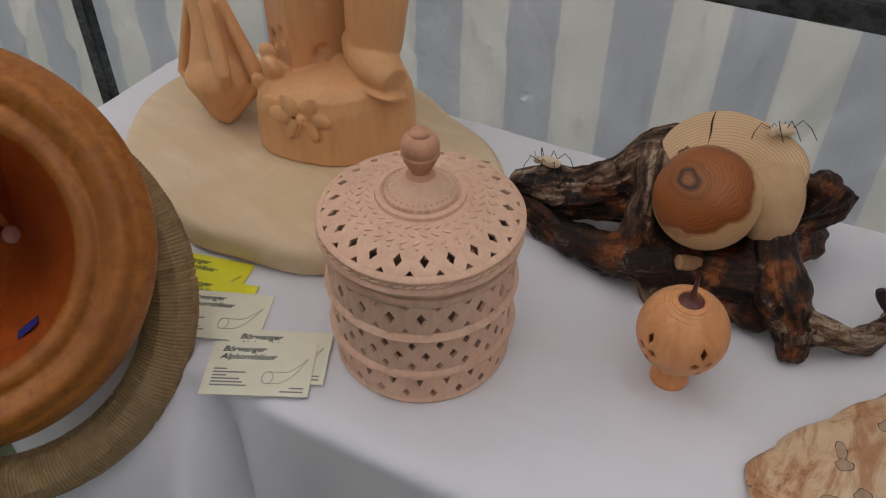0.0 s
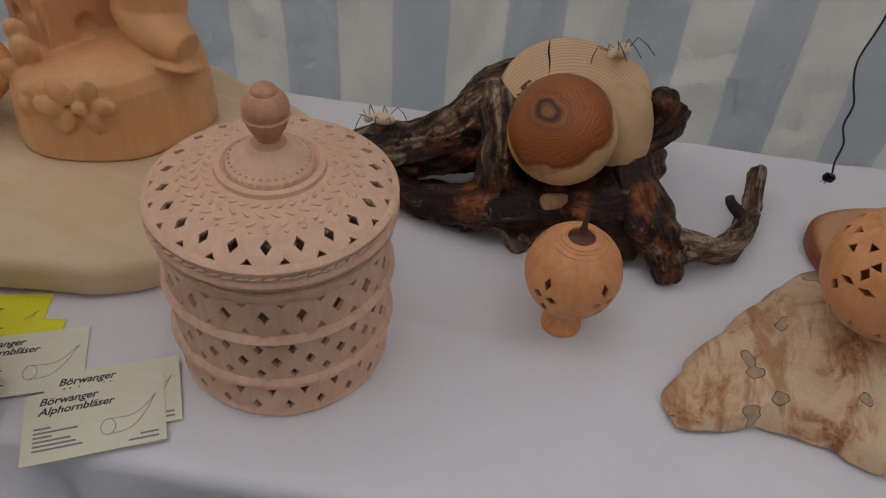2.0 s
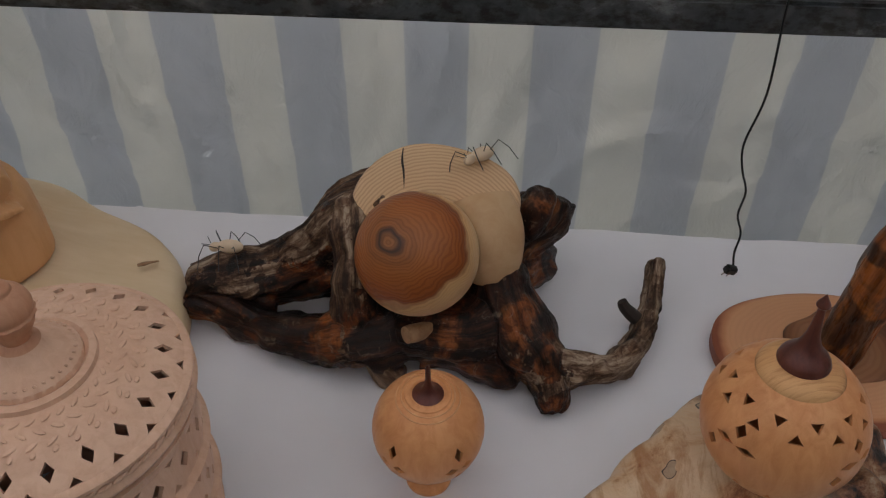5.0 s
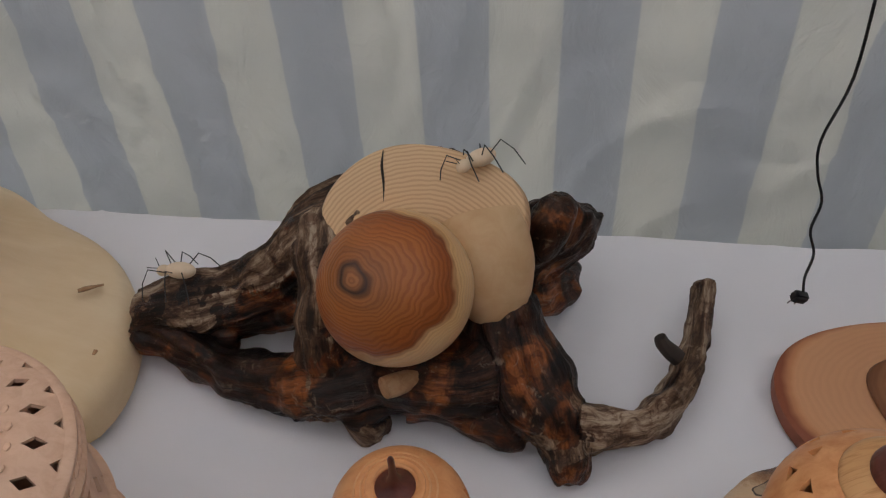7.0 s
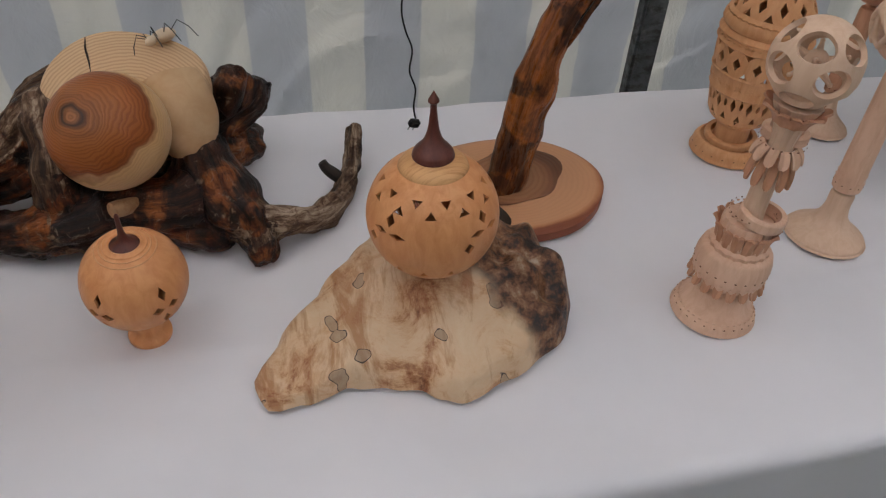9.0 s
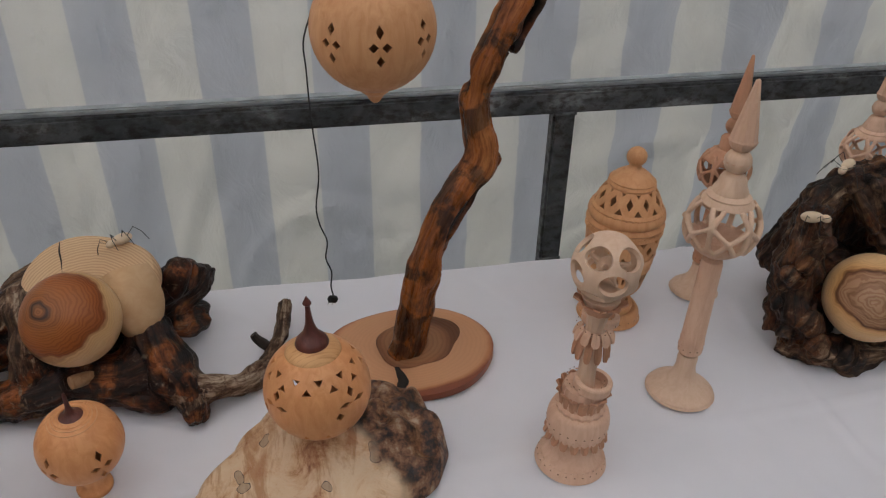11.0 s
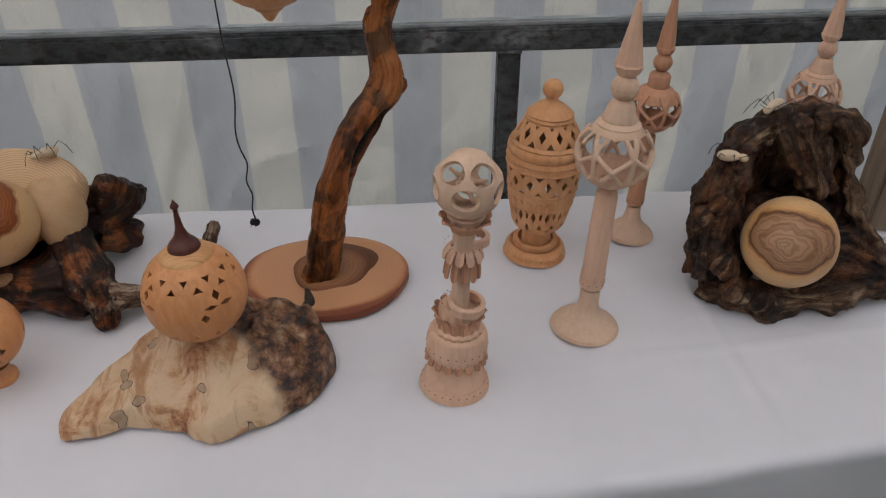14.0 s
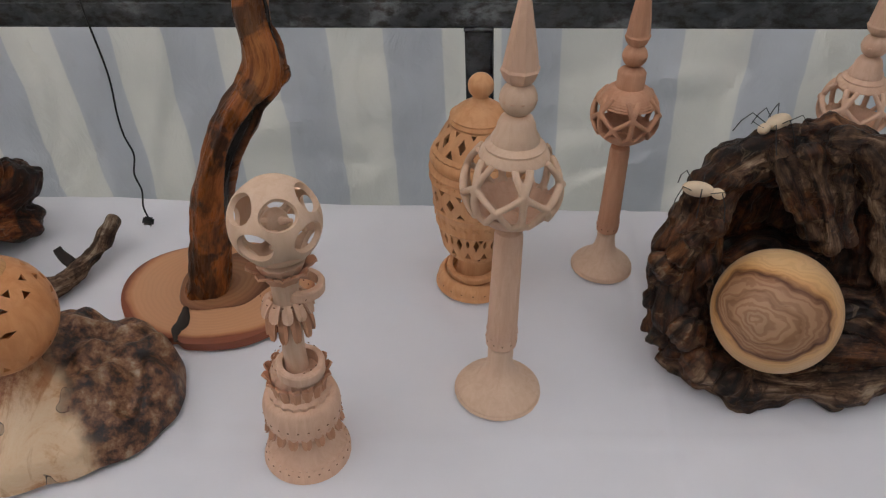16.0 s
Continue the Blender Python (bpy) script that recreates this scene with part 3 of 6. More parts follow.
# ---------------------------------------------------------------- carved jar
def jar():
    j = thing("carved_jar", "round pale limewood jar with pierced diamond bands, carved lid and knob", "jar", tilt(-0.2735, -0.3275, 0.7505, 0.5, 1.0, 10))
    R = 0.0725
    H = 1.215
    zz = lambda z: z * H
    body = lathe([(0, 0.003), (R - 0.010, 0.003), (R - 0.008, 0.0), (R - 0.0035, 0.0015), (R - 0.0015, 0.006), (R - 0.003, zz(0.008))], 96)
    pierced(body, lambda s: (R - 0.0025 + 0.0015 * math.sin(s * math.pi), zz(0.008 + 0.019 * s)), [(0, 0.55, 44, [None, diamond(0.66, 0.86)], 0.5), (0.55, 1, 44, [triangle(0.62, 0.62, 0.5, True), None], 0.5)], 0.0028)
    lathe([(R - 0.0025, zz(0.027)), (R - 0.0002, zz(0.0285)), (R + 0.0018, zz(0.030)), (R + 0.0012, zz(0.0315)), (R - 0.0005, zz(0.032)), (R + 0.0005, zz(0.0325)), (R - 0.002, zz(0.034))], 96, body)
    pierced(body, lambda s: (R - 0.002 + 0.0005 * math.sin(s * math.pi), zz(0.034 + 0.027 * s)),
            [(0, 0.33, 44, [diamond(0.62, 0.80), None], 0), (0.33, 0.67, 44, [None, diamond(0.70, 0.92)], 0), (0.67, 1, 44, [diamond(0.62, 0.80), None], 0)], 0.0028)
    lathe([(R - 0.002, zz(0.061)), (R + 0.0004, zz(0.0622)), (R + 0.0022, zz(0.064)), (R + 0.0004, zz(0.0658)), (R - 0.0012, zz(0.0675))], 96, body)
    pierced(body, lambda s: (R - 0.0012, zz(0.0675 + 0.0225 * s)), [(0, 0.3, 40, [triangle(0.59, 0.62, 0.45), None], 0.5), (0.3, 0.78, 40, [None, diamond(0.74, 0.96)], 0.5), (0.78, 1, 40, [triangle(0.59, 0.58, 0.5, True), None], 0.5)], 0.0028)
    lathe([(R - 0.0012, zz(0.090)), (R + 0.0012, zz(0.0935)), (R + 0.0012, zz(0.0968)), (R - 0.006, zz(0.0968))], 96, body)
    part("body", weld(body), PALE, j)
    L = 0.0006 + 0.0968 * H
    lid = lathe([(R - 0.006, L), (R - 0.0010, L), (R + 0.0004, L + 0.0030), (R + 0.0030, L + 0.0052), (R + 0.0040, L + 0.0080), (R + 0.0031, L + 0.0106), (R + 0.0021, L + 0.0114), (R + 0.0023, L + 0.0158), (R + 0.0034, L + 0.0166), (R + 0.0036, L + 0.0188), (R + 0.0018, L + 0.0206), (R - 0.0004, L + 0.0210)], 96)
    dome = lambda q: L + 0.0210 + 0.0170 * (1 - (q / (R - 0.0004)) ** 2) ** 0.86
    surf = lambda s: (R - 0.0004 - 0.0165 * s, dome(R - 0.0004 - 0.0165 * s))
    pierced(lid, surf, [(0, 0.24, 44, [triangle(0.6, 0.8, 0.5), None], 0), (0.24, 0.94, 44, [None, diamond(0.72, 0.80, 0.49)], 0), (0.94, 1, 44, [None, None], 0)], 0.002)
    top = [(q, dome(q)) for q in (R - 0.0169, R - 0.0195, R - 0.026, R - 0.032, R - 0.038, R - 0.0395)]
    d0 = dome(R - 0.0395)
    lathe([*top, (R - 0.040, d0 + 0.0028), (R - 0.0435, d0 + 0.0034), (R - 0.046, d0 + 0.0012), (R - 0.0465, d0 + 0.0045)], 96, lid)
    K = d0 + 0.0045
    lathe(smooth_profile([(R - 0.0465, K), (0.020, K + 0.0045), (0.014, K + 0.008), (0.0105, K + 0.012)], 5), 64, lid)
    lid_ob = part("lid", weld(lid), PALE, j, "carved domed lid with pierced rim")
    rope = bmesh.new()
    for k in range(60):
        a = math.tau * k / 60
        blob(rope, ((R + 0.0026) * math.cos(a), (R + 0.0026) * math.sin(a), L + 0.0137), (0.0015, 0.0046, 0.0016), (14, 0, math.degrees(a)), sub=1)
    part("rope_moulding", rope, PALE, lid_ob)
    relief = bmesh.new()
    for k in range(34):
        a = math.tau * k / 34
        for rr, tw, sz in ((R - 0.0230, 40, 0.0046), (R - 0.0290, -40, 0.0042), (R - 0.035, 35, 0.0034)):
            b2 = a + (0.08 if tw < 0 else 0)
            blob(relief, (rr * math.cos(b2), rr * math.sin(b2), dome(rr)), (0.0014, sz, 0.0009), (0, 0, math.degrees(b2) + tw), sub=1)
        blob(relief, ((R - 0.0188) * math.cos(a), (R - 0.0188) * math.sin(a), dome(R - 0.0188)), (0.0016, 0.0024, 0.0009), sub=1)
        blob(relief, (0.0235 * math.cos(a), 0.0235 * math.sin(a), K + 0.0022), (0.0012, 0.0009, 0.0009), sub=1)
    part("leaf_carving", relief, PALE, lid_ob)
    z0 = K + 0.012 - 0.153
    knob = lathe([(r, z + z0) for r, z in smooth_profile([(0.0105, 0.153), (0.0075, 0.1555), (0.0072, 0.157), (0.0115, 0.1655), (0.0127, 0.170), (0.0138, 0.1712), (0.0127, 0.1724), (0.0136, 0.1765), (0.0122, 0.1815), (0.0088, 0.1852), (0.0075, 0.1858), (0.0068, 0.1882), (0.003, 0.1908), (0.0, 0.1912)], 4)], 40,
                 wave=lambda t, r, z: r * (1 + 0.03 * math.sin(14 * t) * math.exp(-((z - z0 - 0.1712) / 0.0012) ** 2)))
    part("knob", knob, PINK, lid_ob, "pinkish turned knob")


jar()


# ---------------------------------------------------------------- statue on its wooden slab
def outline_slab(name, radius, height, material, n=120, rings=7, label="", category="", dome=0.2, m=None, wobble=None, edge=0.3):
    """A sawn cushion of wood with an uneven outline."""
    bm = bmesh.new()
    prof = [(0.97, 0.0), (1.0, height * 0.18), (1.0, height * (1 - edge)), (0.985, height * 0.9), (0.955, height)]
    prof += [(0.9 * (1 - k / rings), height * (1 + dome * (k + 1) / rings * (1 - 0.4 * k / rings))) for k in range(rings)]
    lo = []
    for q, z in prof:
        ring = []
        for i in range(n):
            t = math.tau * i / n
            r = radius(t) * max(q, 0.004)
            p = Vector((r * math.cos(t), r * math.sin(t), z))
            k = 0.0025 * noise.noise(p * 14)
            ring.append(bm.verts.new((p.x + k, p.y + k, p.z + (0.003 * noise.noise(p * 11) if z > 0 else 0))))
        lo.append(ring)
    for a, b in zip(lo, lo[1:]):
        for i in range(n):
            j = (i + 1) % n
            bm.faces.new((a[i], a[j], b[j], b[i]))
    bm.faces.new(lo[0][::-1])
    bm.faces.new(lo[-1])
    return bm


def base_radius(t):
    c, s = math.cos(t), math.sin(t)
    r = 1 / math.sqrt((c / 0.225) ** 2 + (s / 0.163) ** 2)
    return r * (1 + 0.035 * math.sin(3 * t + 0.6) + 0.02 * math.sin(5 * t) + 0.012 * math.sin(9 * t + 2)) * (1 + 0.02 * math.exp(-((t - 0.15) / 0.25) ** 2))


bm = outline_slab("", base_radius, 0.030, BASEWOOD, dome=0.25)
ob = link("wooden_slab", bm, BASEWOOD)
ob.matrix_world = pose(-0.508, -0.158, 0.7505, 0, 0, -14)
tagged(ob, "thick pale maple slab with rounded live edge under the carving", "wooden slab")
for line, flat in (([(-0.3225, -0.128, 0.7905, 0.0012), (-0.3160, -0.124, 0.7900, 0.0026), (-0.3090, -0.119, 0.7885, 0.0010)], 0.5), ([(-0.2930, -0.170, 0.7830, 0.0015), (-0.2930, -0.182, 0.7760, 0.0038), (-0.2960, -0.196, 0.7660, 0.0030), (-0.3000, -0.203, 0.7560, 0.0015)], 0.7), ([(-0.2800, -0.122, 0.7800, 0.0012), (-0.2765, -0.130, 0.7750, 0.0030), (-0.2750, -0.140, 0.7690, 0.0012)], 0.7)):
    seam = tube(line, 10, rough=0.0012, freq=120, flat=flat)
    bmesh.ops.transform(seam, matrix=ob.matrix_world.inverted(), verts=seam.verts)
    part("bark_seam", seam, TWIG, ob, "brown bark seam in the rim")

bm = bmesh.new()
# rocky seat, wider at the foot
n = 64
prev = None
for q, z in ((1.0, 0.785), (1.01, 0.789), (1.0, 0.82), (0.975, 0.842), (0.92, 0.854), (0.80, 0.862), (0.5, 0.866), (0.05, 0.867)):
    ring = []
    for i in range(n):
        t = math.tau * i / n
        r = 1 + 0.05 * math.sin(3 * t + 1) + 0.03 * math.sin(5 * t)
        ring.append(bm.verts.new((-0.472 + 0.080 * q * r * math.cos(t), -0.130 + 0.074 * q * r * math.sin(t), z - 0.010 * (1 if z > 0.8 else 0) * (0.5 - 0.5 * math.cos(t)))))
    if prev:
        for i in range(n):
            bm.faces.new((prev[i], prev[(i + 1) % n], ring[(i + 1) % n], ring[i]))
    else:
        bm.faces.new(ring[::-1])
    prev = ring
bm.faces.new(prev)
# block with round hollows
box = bmesh.new()
bmesh.ops.create_cube(box, size=1.0)
bmesh.ops.subdivide_edges(box, edges=box.edges, cuts=44, use_grid_fill=True)
dents = [(0, -0.5, x, z) for x, z in ((-0.10, -0.36), (-0.05, -0.12), (0.30, -0.42), (0.32, 0.02), (0.05, 0.16), (-0.3, 0.3), (0.3, 0.3))] + [(-0.5, 0, y, z) for y, z in ((-0.15, -0.30), (0.15, -0.12), (-0.2, 0.0), (0.2, 0.2), (0.2, -0.36))]
for v in box.verts:
    x, y, z = v.co
    p = Vector((x * 0.080, y * 0.072, z * 0.24))
    for fx, fy, a, c in dents:
        if fy and y < -0.495:
            d = math.hypot((x - a) * 0.080, (z - c) * 0.24)
            p.y += 0.009 * max(0, 1 - (d / 0.0095) ** 2)
        if fx and x < -0.495:
            d = math.hypot((y - a) * 0.072, (z - c) * 0.24)
            p.x += 0.009 * max(0, 1 - (d / 0.0095) ** 2)
    v.co = p
tmp = bpy.data.meshes.new("block")
bmesh.ops.transform(box, matrix=pose(-0.505, -0.106, 0.958, 0, 0, 56), verts=box.verts)
box.to_mesh(tmp)
box.free()
bm.from_mesh(tmp)
bpy.data.meshes.remove(tmp)
# trouser leg beside it
tube([(-0.428, -0.122, 0.880, 0.026), (-0.425, -0.120, 0.893, 0.0275), (-0.424, -0.116, 0.93, 0.031), (-0.425, -0.108, 1.0, 0.038), (-0.43, -0.10, 1.07, 0.04)], 24, bm, 0.0015, 40)
# shoe with its sole
tube([(-0.446, -0.110, 0.884, 0.022), (-0.428, -0.126, 0.880, 0.0255), (-0.406, -0.138, 0.871, 0.0225), (-0.390, -0.144, 0.867, 0.015)], 18, bm, flat=0.85)
tube([(-0.452, -0.112, 0.858, 0.020), (-0.428, -0.130, 0.853, 0.023), (-0.402, -0.142, 0.851, 0.0225), (-0.383, -0.148, 0.851, 0.014)], 18, bm, flat=0.20)
# flower relief on the seat
for k in range(6):
    a = math.tau * k / 6
    blob(bm, (-0.462 + 0.020 * math.cos(a), -0.2025 + 0.004 * math.cos(a), 0.838 + 0.015 * math.sin(a)), (0.0130, 0.0045, 0.0088), (10, -math.degrees(a), 0), sub=2)
blob(bm, (-0.458, -0.2055, 0.838), (0.006, 0.004, 0.005), sub=2)
for x, y, z, s in ((-0.503, -0.197, 0.830, 0.012), (-0.500, -0.198, 0.842, 0.009), (-0.510, -0.176, 0.866, 0.012), (-0.515, -0.172, 0.880, 0.010), (-0.525, -0.180, 0.850, 0.009)):
    blob(bm, (x, y, z), (s, s * 0.7, s * 1.3), (20, 10, 0), sub=2)
# flared staff with folds
tube([(-0.5869, -0.1723, 0.789, 0.0157), (-0.5865, -0.1703, 0.7985, 0.0204), (-0.5861, -0.1683, 0.8146, 0.0297), (-0.5858, -0.1663, 0.8304, 0.0388), (-0.5875, -0.1643, 0.8434, 0.0362), (-0.5902, -0.1623, 0.8584, 0.0277), (-0.592, -0.1603, 0.8832, 0.0216), (-0.5991, -0.1563, 0.9099, 0.0185), (-0.6032, -0.1523, 0.9419, 0.017)], 24, bm, 0.0012, 30)
tube([(-0.5822, -0.1763, 0.7890, 0.008), (-0.6391, -0.1643, 0.8272, 0.008), (-0.6196, -0.1563, 0.9057, 0.006)], 12, bm, steps=0)
tube([(-0.5822, -0.1763, 0.7890, 0.008), (-0.5356, -0.1643, 0.8391, 0.009), (-0.5798, -0.1563, 0.9138, 0.006)], 12, bm, steps=0)
tube([(-0.5822, -0.1763, 0.7890, 0.007), (-0.5565, -0.1943, 0.8577, 0.008), (-0.5796, -0.1763, 0.9215, 0.007)], 12, bm, steps=0)
ob = link("carved_statue", bm, STATUE)
organic(ob, 0.0016, 0.0008, 0.02, soft=1)
ob.matrix_world = pose(-0.011, 0, 0)
tagged(ob, "carved limewood statue seated on a rock with flowers", "statue")


# ---------------------------------------------------------------- horn bell at the table's end
RATTAN = wood("rattan_binding", (0.36, 0.24, 0.115), (0.235, 0.145, 0.062), (30, 30, 30), 0.6, fine=0.5)


def stave_wood():
    """Red-brown staves, each cut from wood of another tone."""
    m, nt, b = mat_new("red_brown_staves")
    info = nt.nodes.new("ShaderNodeObjectInfo")
    g = noise_tex(nt, coords(nt, (40, 40, 6)), 3.0, 6, 0.65, 0.6)
    tone = ramp(nt, info.outputs["Random"], [(0.0, (0.24, 0.040, 0.008)), (0.5, (0.46, 0.10, 0.018)), (0.75, (0.56, 0.17, 0.035)), (1.0, (0.66, 0.30, 0.11))])
    nt.links.new(mix(nt, ramp(nt, g, [(0.35, (0.7,) * 3), (0.6, (0, 0, 0))]), tone, (0.62, 0.5, 0.42), "MULTIPLY"), b.inputs["Base Color"])
    b.inputs["Roughness"].default_value = 0.32
    b.inputs["Coat Weight"].default_value = 0.3
    bump(nt, b, g, 0.15, 0.0005)
    return m


STAVE = stave_wood()


def horn():
    h = thing("alphorn", "large honey-brown alphorn bell with rattan-wrapped ring resting on the table edge", "alphorn", HORN)
    ring_r, ring_w = 0.1425, 0.0215
    aside = Matrix.Translation(HORN.to_3x3().inverted() @ Vector((-0.017, -0.0086, 0)))
    bell = smooth_profile([(0.0080, -0.188), (0.018, -0.170), (0.034, -0.135), (0.052, -0.095), (0.070, -0.050), (0.0850, -0.016), (0.0952, 0.004)], 4)
    for k in range(11):
        bm = bmesh.new()
        rows = [[bm.verts.new((r * math.cos(a), r * math.sin(a), z)) for a in [math.tau * (k + 0.6 + j / 9) / 11 for j in range(10)]] for r, z in bell]
        for a, b in zip(rows, rows[1:]):
            for j in range(9):
                bm.faces.new((a[j], a[j + 1], b[j + 1], b[j]))
        part("stave", bm, STAVE, h, m=aside)
    part("bore", lathe([(0.0, -0.191), (0.0085, -0.190), (0.0081, -0.1875)], 48), STAVE, h, "narrow bore at the bottom of the bell", m=aside)
    prof = [(0.0938, 0.000), (0.0965, 0.008), (0.102, 0.0125), (0.107, 0.012), (0.112, 0.009), (0.116, 0.011), (0.124, 0.0165), (0.131, 0.0165), (0.137, 0.009), (0.1415, 0.006), (0.147, -0.002), (0.1495, -0.010), (0.147, -0.021), (0.139, -0.030), (0.118, -0.052), (0.098, -0.085), (0.082, -0.12)]
    rim = lathe(smooth_profile(prof, 4), 128)
    part("rim", rim, BELLWOOD, h, "turned and moulded wooden bell rim", m=aside)
    bm = bmesh.new()
    n, seg = 620, 10
    rows = []
    for i in range(n):
        t = math.tau * i / n
        w = ring_w * (1 + 0.035 * ((i % 2) - 0.5) + 0.025 * noise.noise(Vector((i * 0.13, 2, 0))) - (0.06 if i % 77 < 2 else 0))
        skew = 0.006 * noise.noise(Vector((i * 0.07, 7, 0)))
        row = []
        for k in range(seg):
            a = math.tau * k / seg
            tt = t + skew * math.cos(a)
            q = ring_r + w * math.cos(a)
            row.append(bm.verts.new((-0.0147 + q * math.cos(tt), -0.0444 + q * math.sin(tt), -0.060 + w * 0.92 * math.sin(a))))
        rows.append(row)
    for i in range(n):
        a, b = rows[i], rows[(i + 1) % n]
        for k in range(seg):
            j = (k + 1) % seg
            bm.faces.new((a[k], b[k], b[j], a[j]))
    part("wrapped_ring", bm, RATTAN, h, "ring wound tightly with straw-coloured rattan", smooth=False)
    neck = tube([(0, 0, -0.090, 0.072), (0, 0, -0.12, 0.056), (0, 0, -0.15, 0.040), (0, 0, -0.168, 0.027), (0, 0, -0.192, 0.014), (0, 0, -0.194, 0.004)], 32, close=False)
    part("horn_tube", neck, BELLWOOD, h, m=aside)
    n = Vector((-0.52, 0.73, 0.44)).normalized()
    t = Vector((0.81, 0.58, 0)).normalized()
    face = Matrix((t, n.cross(t), n)).transposed().to_4x4()
    face.translation = Vector((0.0482, -0.0676, -0.0165)) + n * 0.0012
    part("sticker", slab_box((0.019, 0.010, 0.0006), 0.0), BLUE, h, "small blue maker's sticker", m=aside @ face @ pose(0, 0, 0, 0, 0, -8))




horn()


# ---------------------------------------------------------------- cards
def words(parent, text, size, x, y, z, material, shear=0.3, width=None):
    cu = bpy.data.curves.new("lettering", "FONT")
    cu.body, cu.size, cu.shear, cu.extrude, cu.offset = text, size, shear, 0.00004, 0.00016
    tmp = bpy.data.objects.new("lettering", cu)
    scene.collection.objects.link(tmp)
    bpy.context.view_layer.update()
    me = bpy.data.meshes.new_from_object(tmp.evaluated_get(bpy.context.evaluated_depsgraph_get()))
    bpy.data.objects.remove(tmp)
    me.materials.append(material)
    ob = new("lettering", me)
    ob.parent = parent
    k = (width / max(v.co.x for v in me.vertices)) if width else 1
    ob.matrix_basis = pose(x, y, z) @ Matrix.Diagonal((k, 1, 1, 1))
    return ob


def card(x, y, z, turn, paper, label, full=True):
    c = thing("business_card", label, "card", pose(x, y, z, 0, 0, turn), "cards beside the jar")
    part("paper", slab_box((0.085, 0.055, 0.0007), 0.0), paper, c)
    top = 0.00042
    words(c, "Börwanger", 0.0080, -0.034, 0.0170, top, INK, width=0.036)
    words(c, "Alphornbläser", 0.0080, -0.034, 0.0090, top, INK, width=0.046)
    for k, w in enumerate((0.010, 0.026, 0.011, 0.022, 0.025, 0.029)):
        part("text_bar", slab_box((w, 0.0013, 0.0001), 0), INKGREY, c, m=pose(-0.036 + w / 2, -0.0015 - 0.0033 * k, top))
    for k, w in enumerate((0.011, 0.018)):
        part("text_bar", slab_box((w, 0.0013, 0.0001), 0), INKGREY, c, m=pose(0.038 - w / 2, -0.0195 - 0.0036 * k, top))
    pic = bmesh.new()
    tube([(0.008 + 0.0045 * math.cos(a), -0.0095 + 0.0062 * math.sin(a), top, 0.00022) for a in [math.tau * k / 14 for k in range(15)]], 5, pic, steps=0)
    tube([(0.009, -0.0035, top, 0.0002), (0.022, -0.0035, top, 0.0002), (0.030, 0.002, top, 0.0002), (0.037, 0.0105, top, 0.0002)], 5, pic)
    tube([(0.009, -0.0157, top, 0.0002), (0.021, -0.0135, top, 0.0002), (0.030, -0.0035, top, 0.0002), (0.037, 0.0105, top, 0.0002)], 5, pic)
    part("horn_drawing", pic, INKGREY, c)


card(-0.4879, -0.3559, 0.7512, 12, YELLOW, "bright yellow printed card under cream cards")
card(-0.4655, -0.3793, 0.7520, 14, YELLOW, "bright yellow printed card under cream cards")
card(-0.4407, -0.3872, 0.7528, 21, CREAM, "cream business card with black lettering and horn drawing")
card(-0.3678, -0.4029, 0.7536, 24, CREAM, "cream business card lying beneath another card")
card(-0.3711, -0.4202, 0.7545, 25, CREAM, "cream business card with black lettering and horn drawing")


# ---------------------------------------------------------------- wooden ants
def ant(m, label, size=1.0):
    a = thing("toy_ant", label, "toy ant", m @ Matrix.Scale(size, 4), "wooden ants on the roots")
    b = blob(bmesh.new(), (-0.003, 0, 0.008), (0.0125, 0.0068, 0.0062), sub=3)
    part("body", b, ANT, a)
    h = blob(bmesh.new(), (0.0125, 0, 0.0065), (0.0058, 0.0046, 0.0043), (0, 15, 0), sub=3)
    part("head", h, ANT, a)
    for s in (-1, 1):
        for x, f in ((0.007, 0.016), (0.0, 0.0), (-0.006, -0.016)):
            g = tube([(x, s * 0.004, 0.008, 0.00045), (x + f * 0.5, s * 0.012, 0.0160, 0.00045), (x + f * 0.75, s * 0.018, 0.0075, 0.00045), (x + f * 0.85, s * 0.023, -0.004, 0.00045)], 6, steps=0)
            part("leg", g, WIRE, a, "bent black wire leg")
    for s in (-1, 1):
        g = tube([(0.016, s * 0.001, 0.009, 0.0003), (0.021, s * 0.006, 0.013, 0.0003)], 5, steps=0)
        part("feeler", g, WIRE, a)


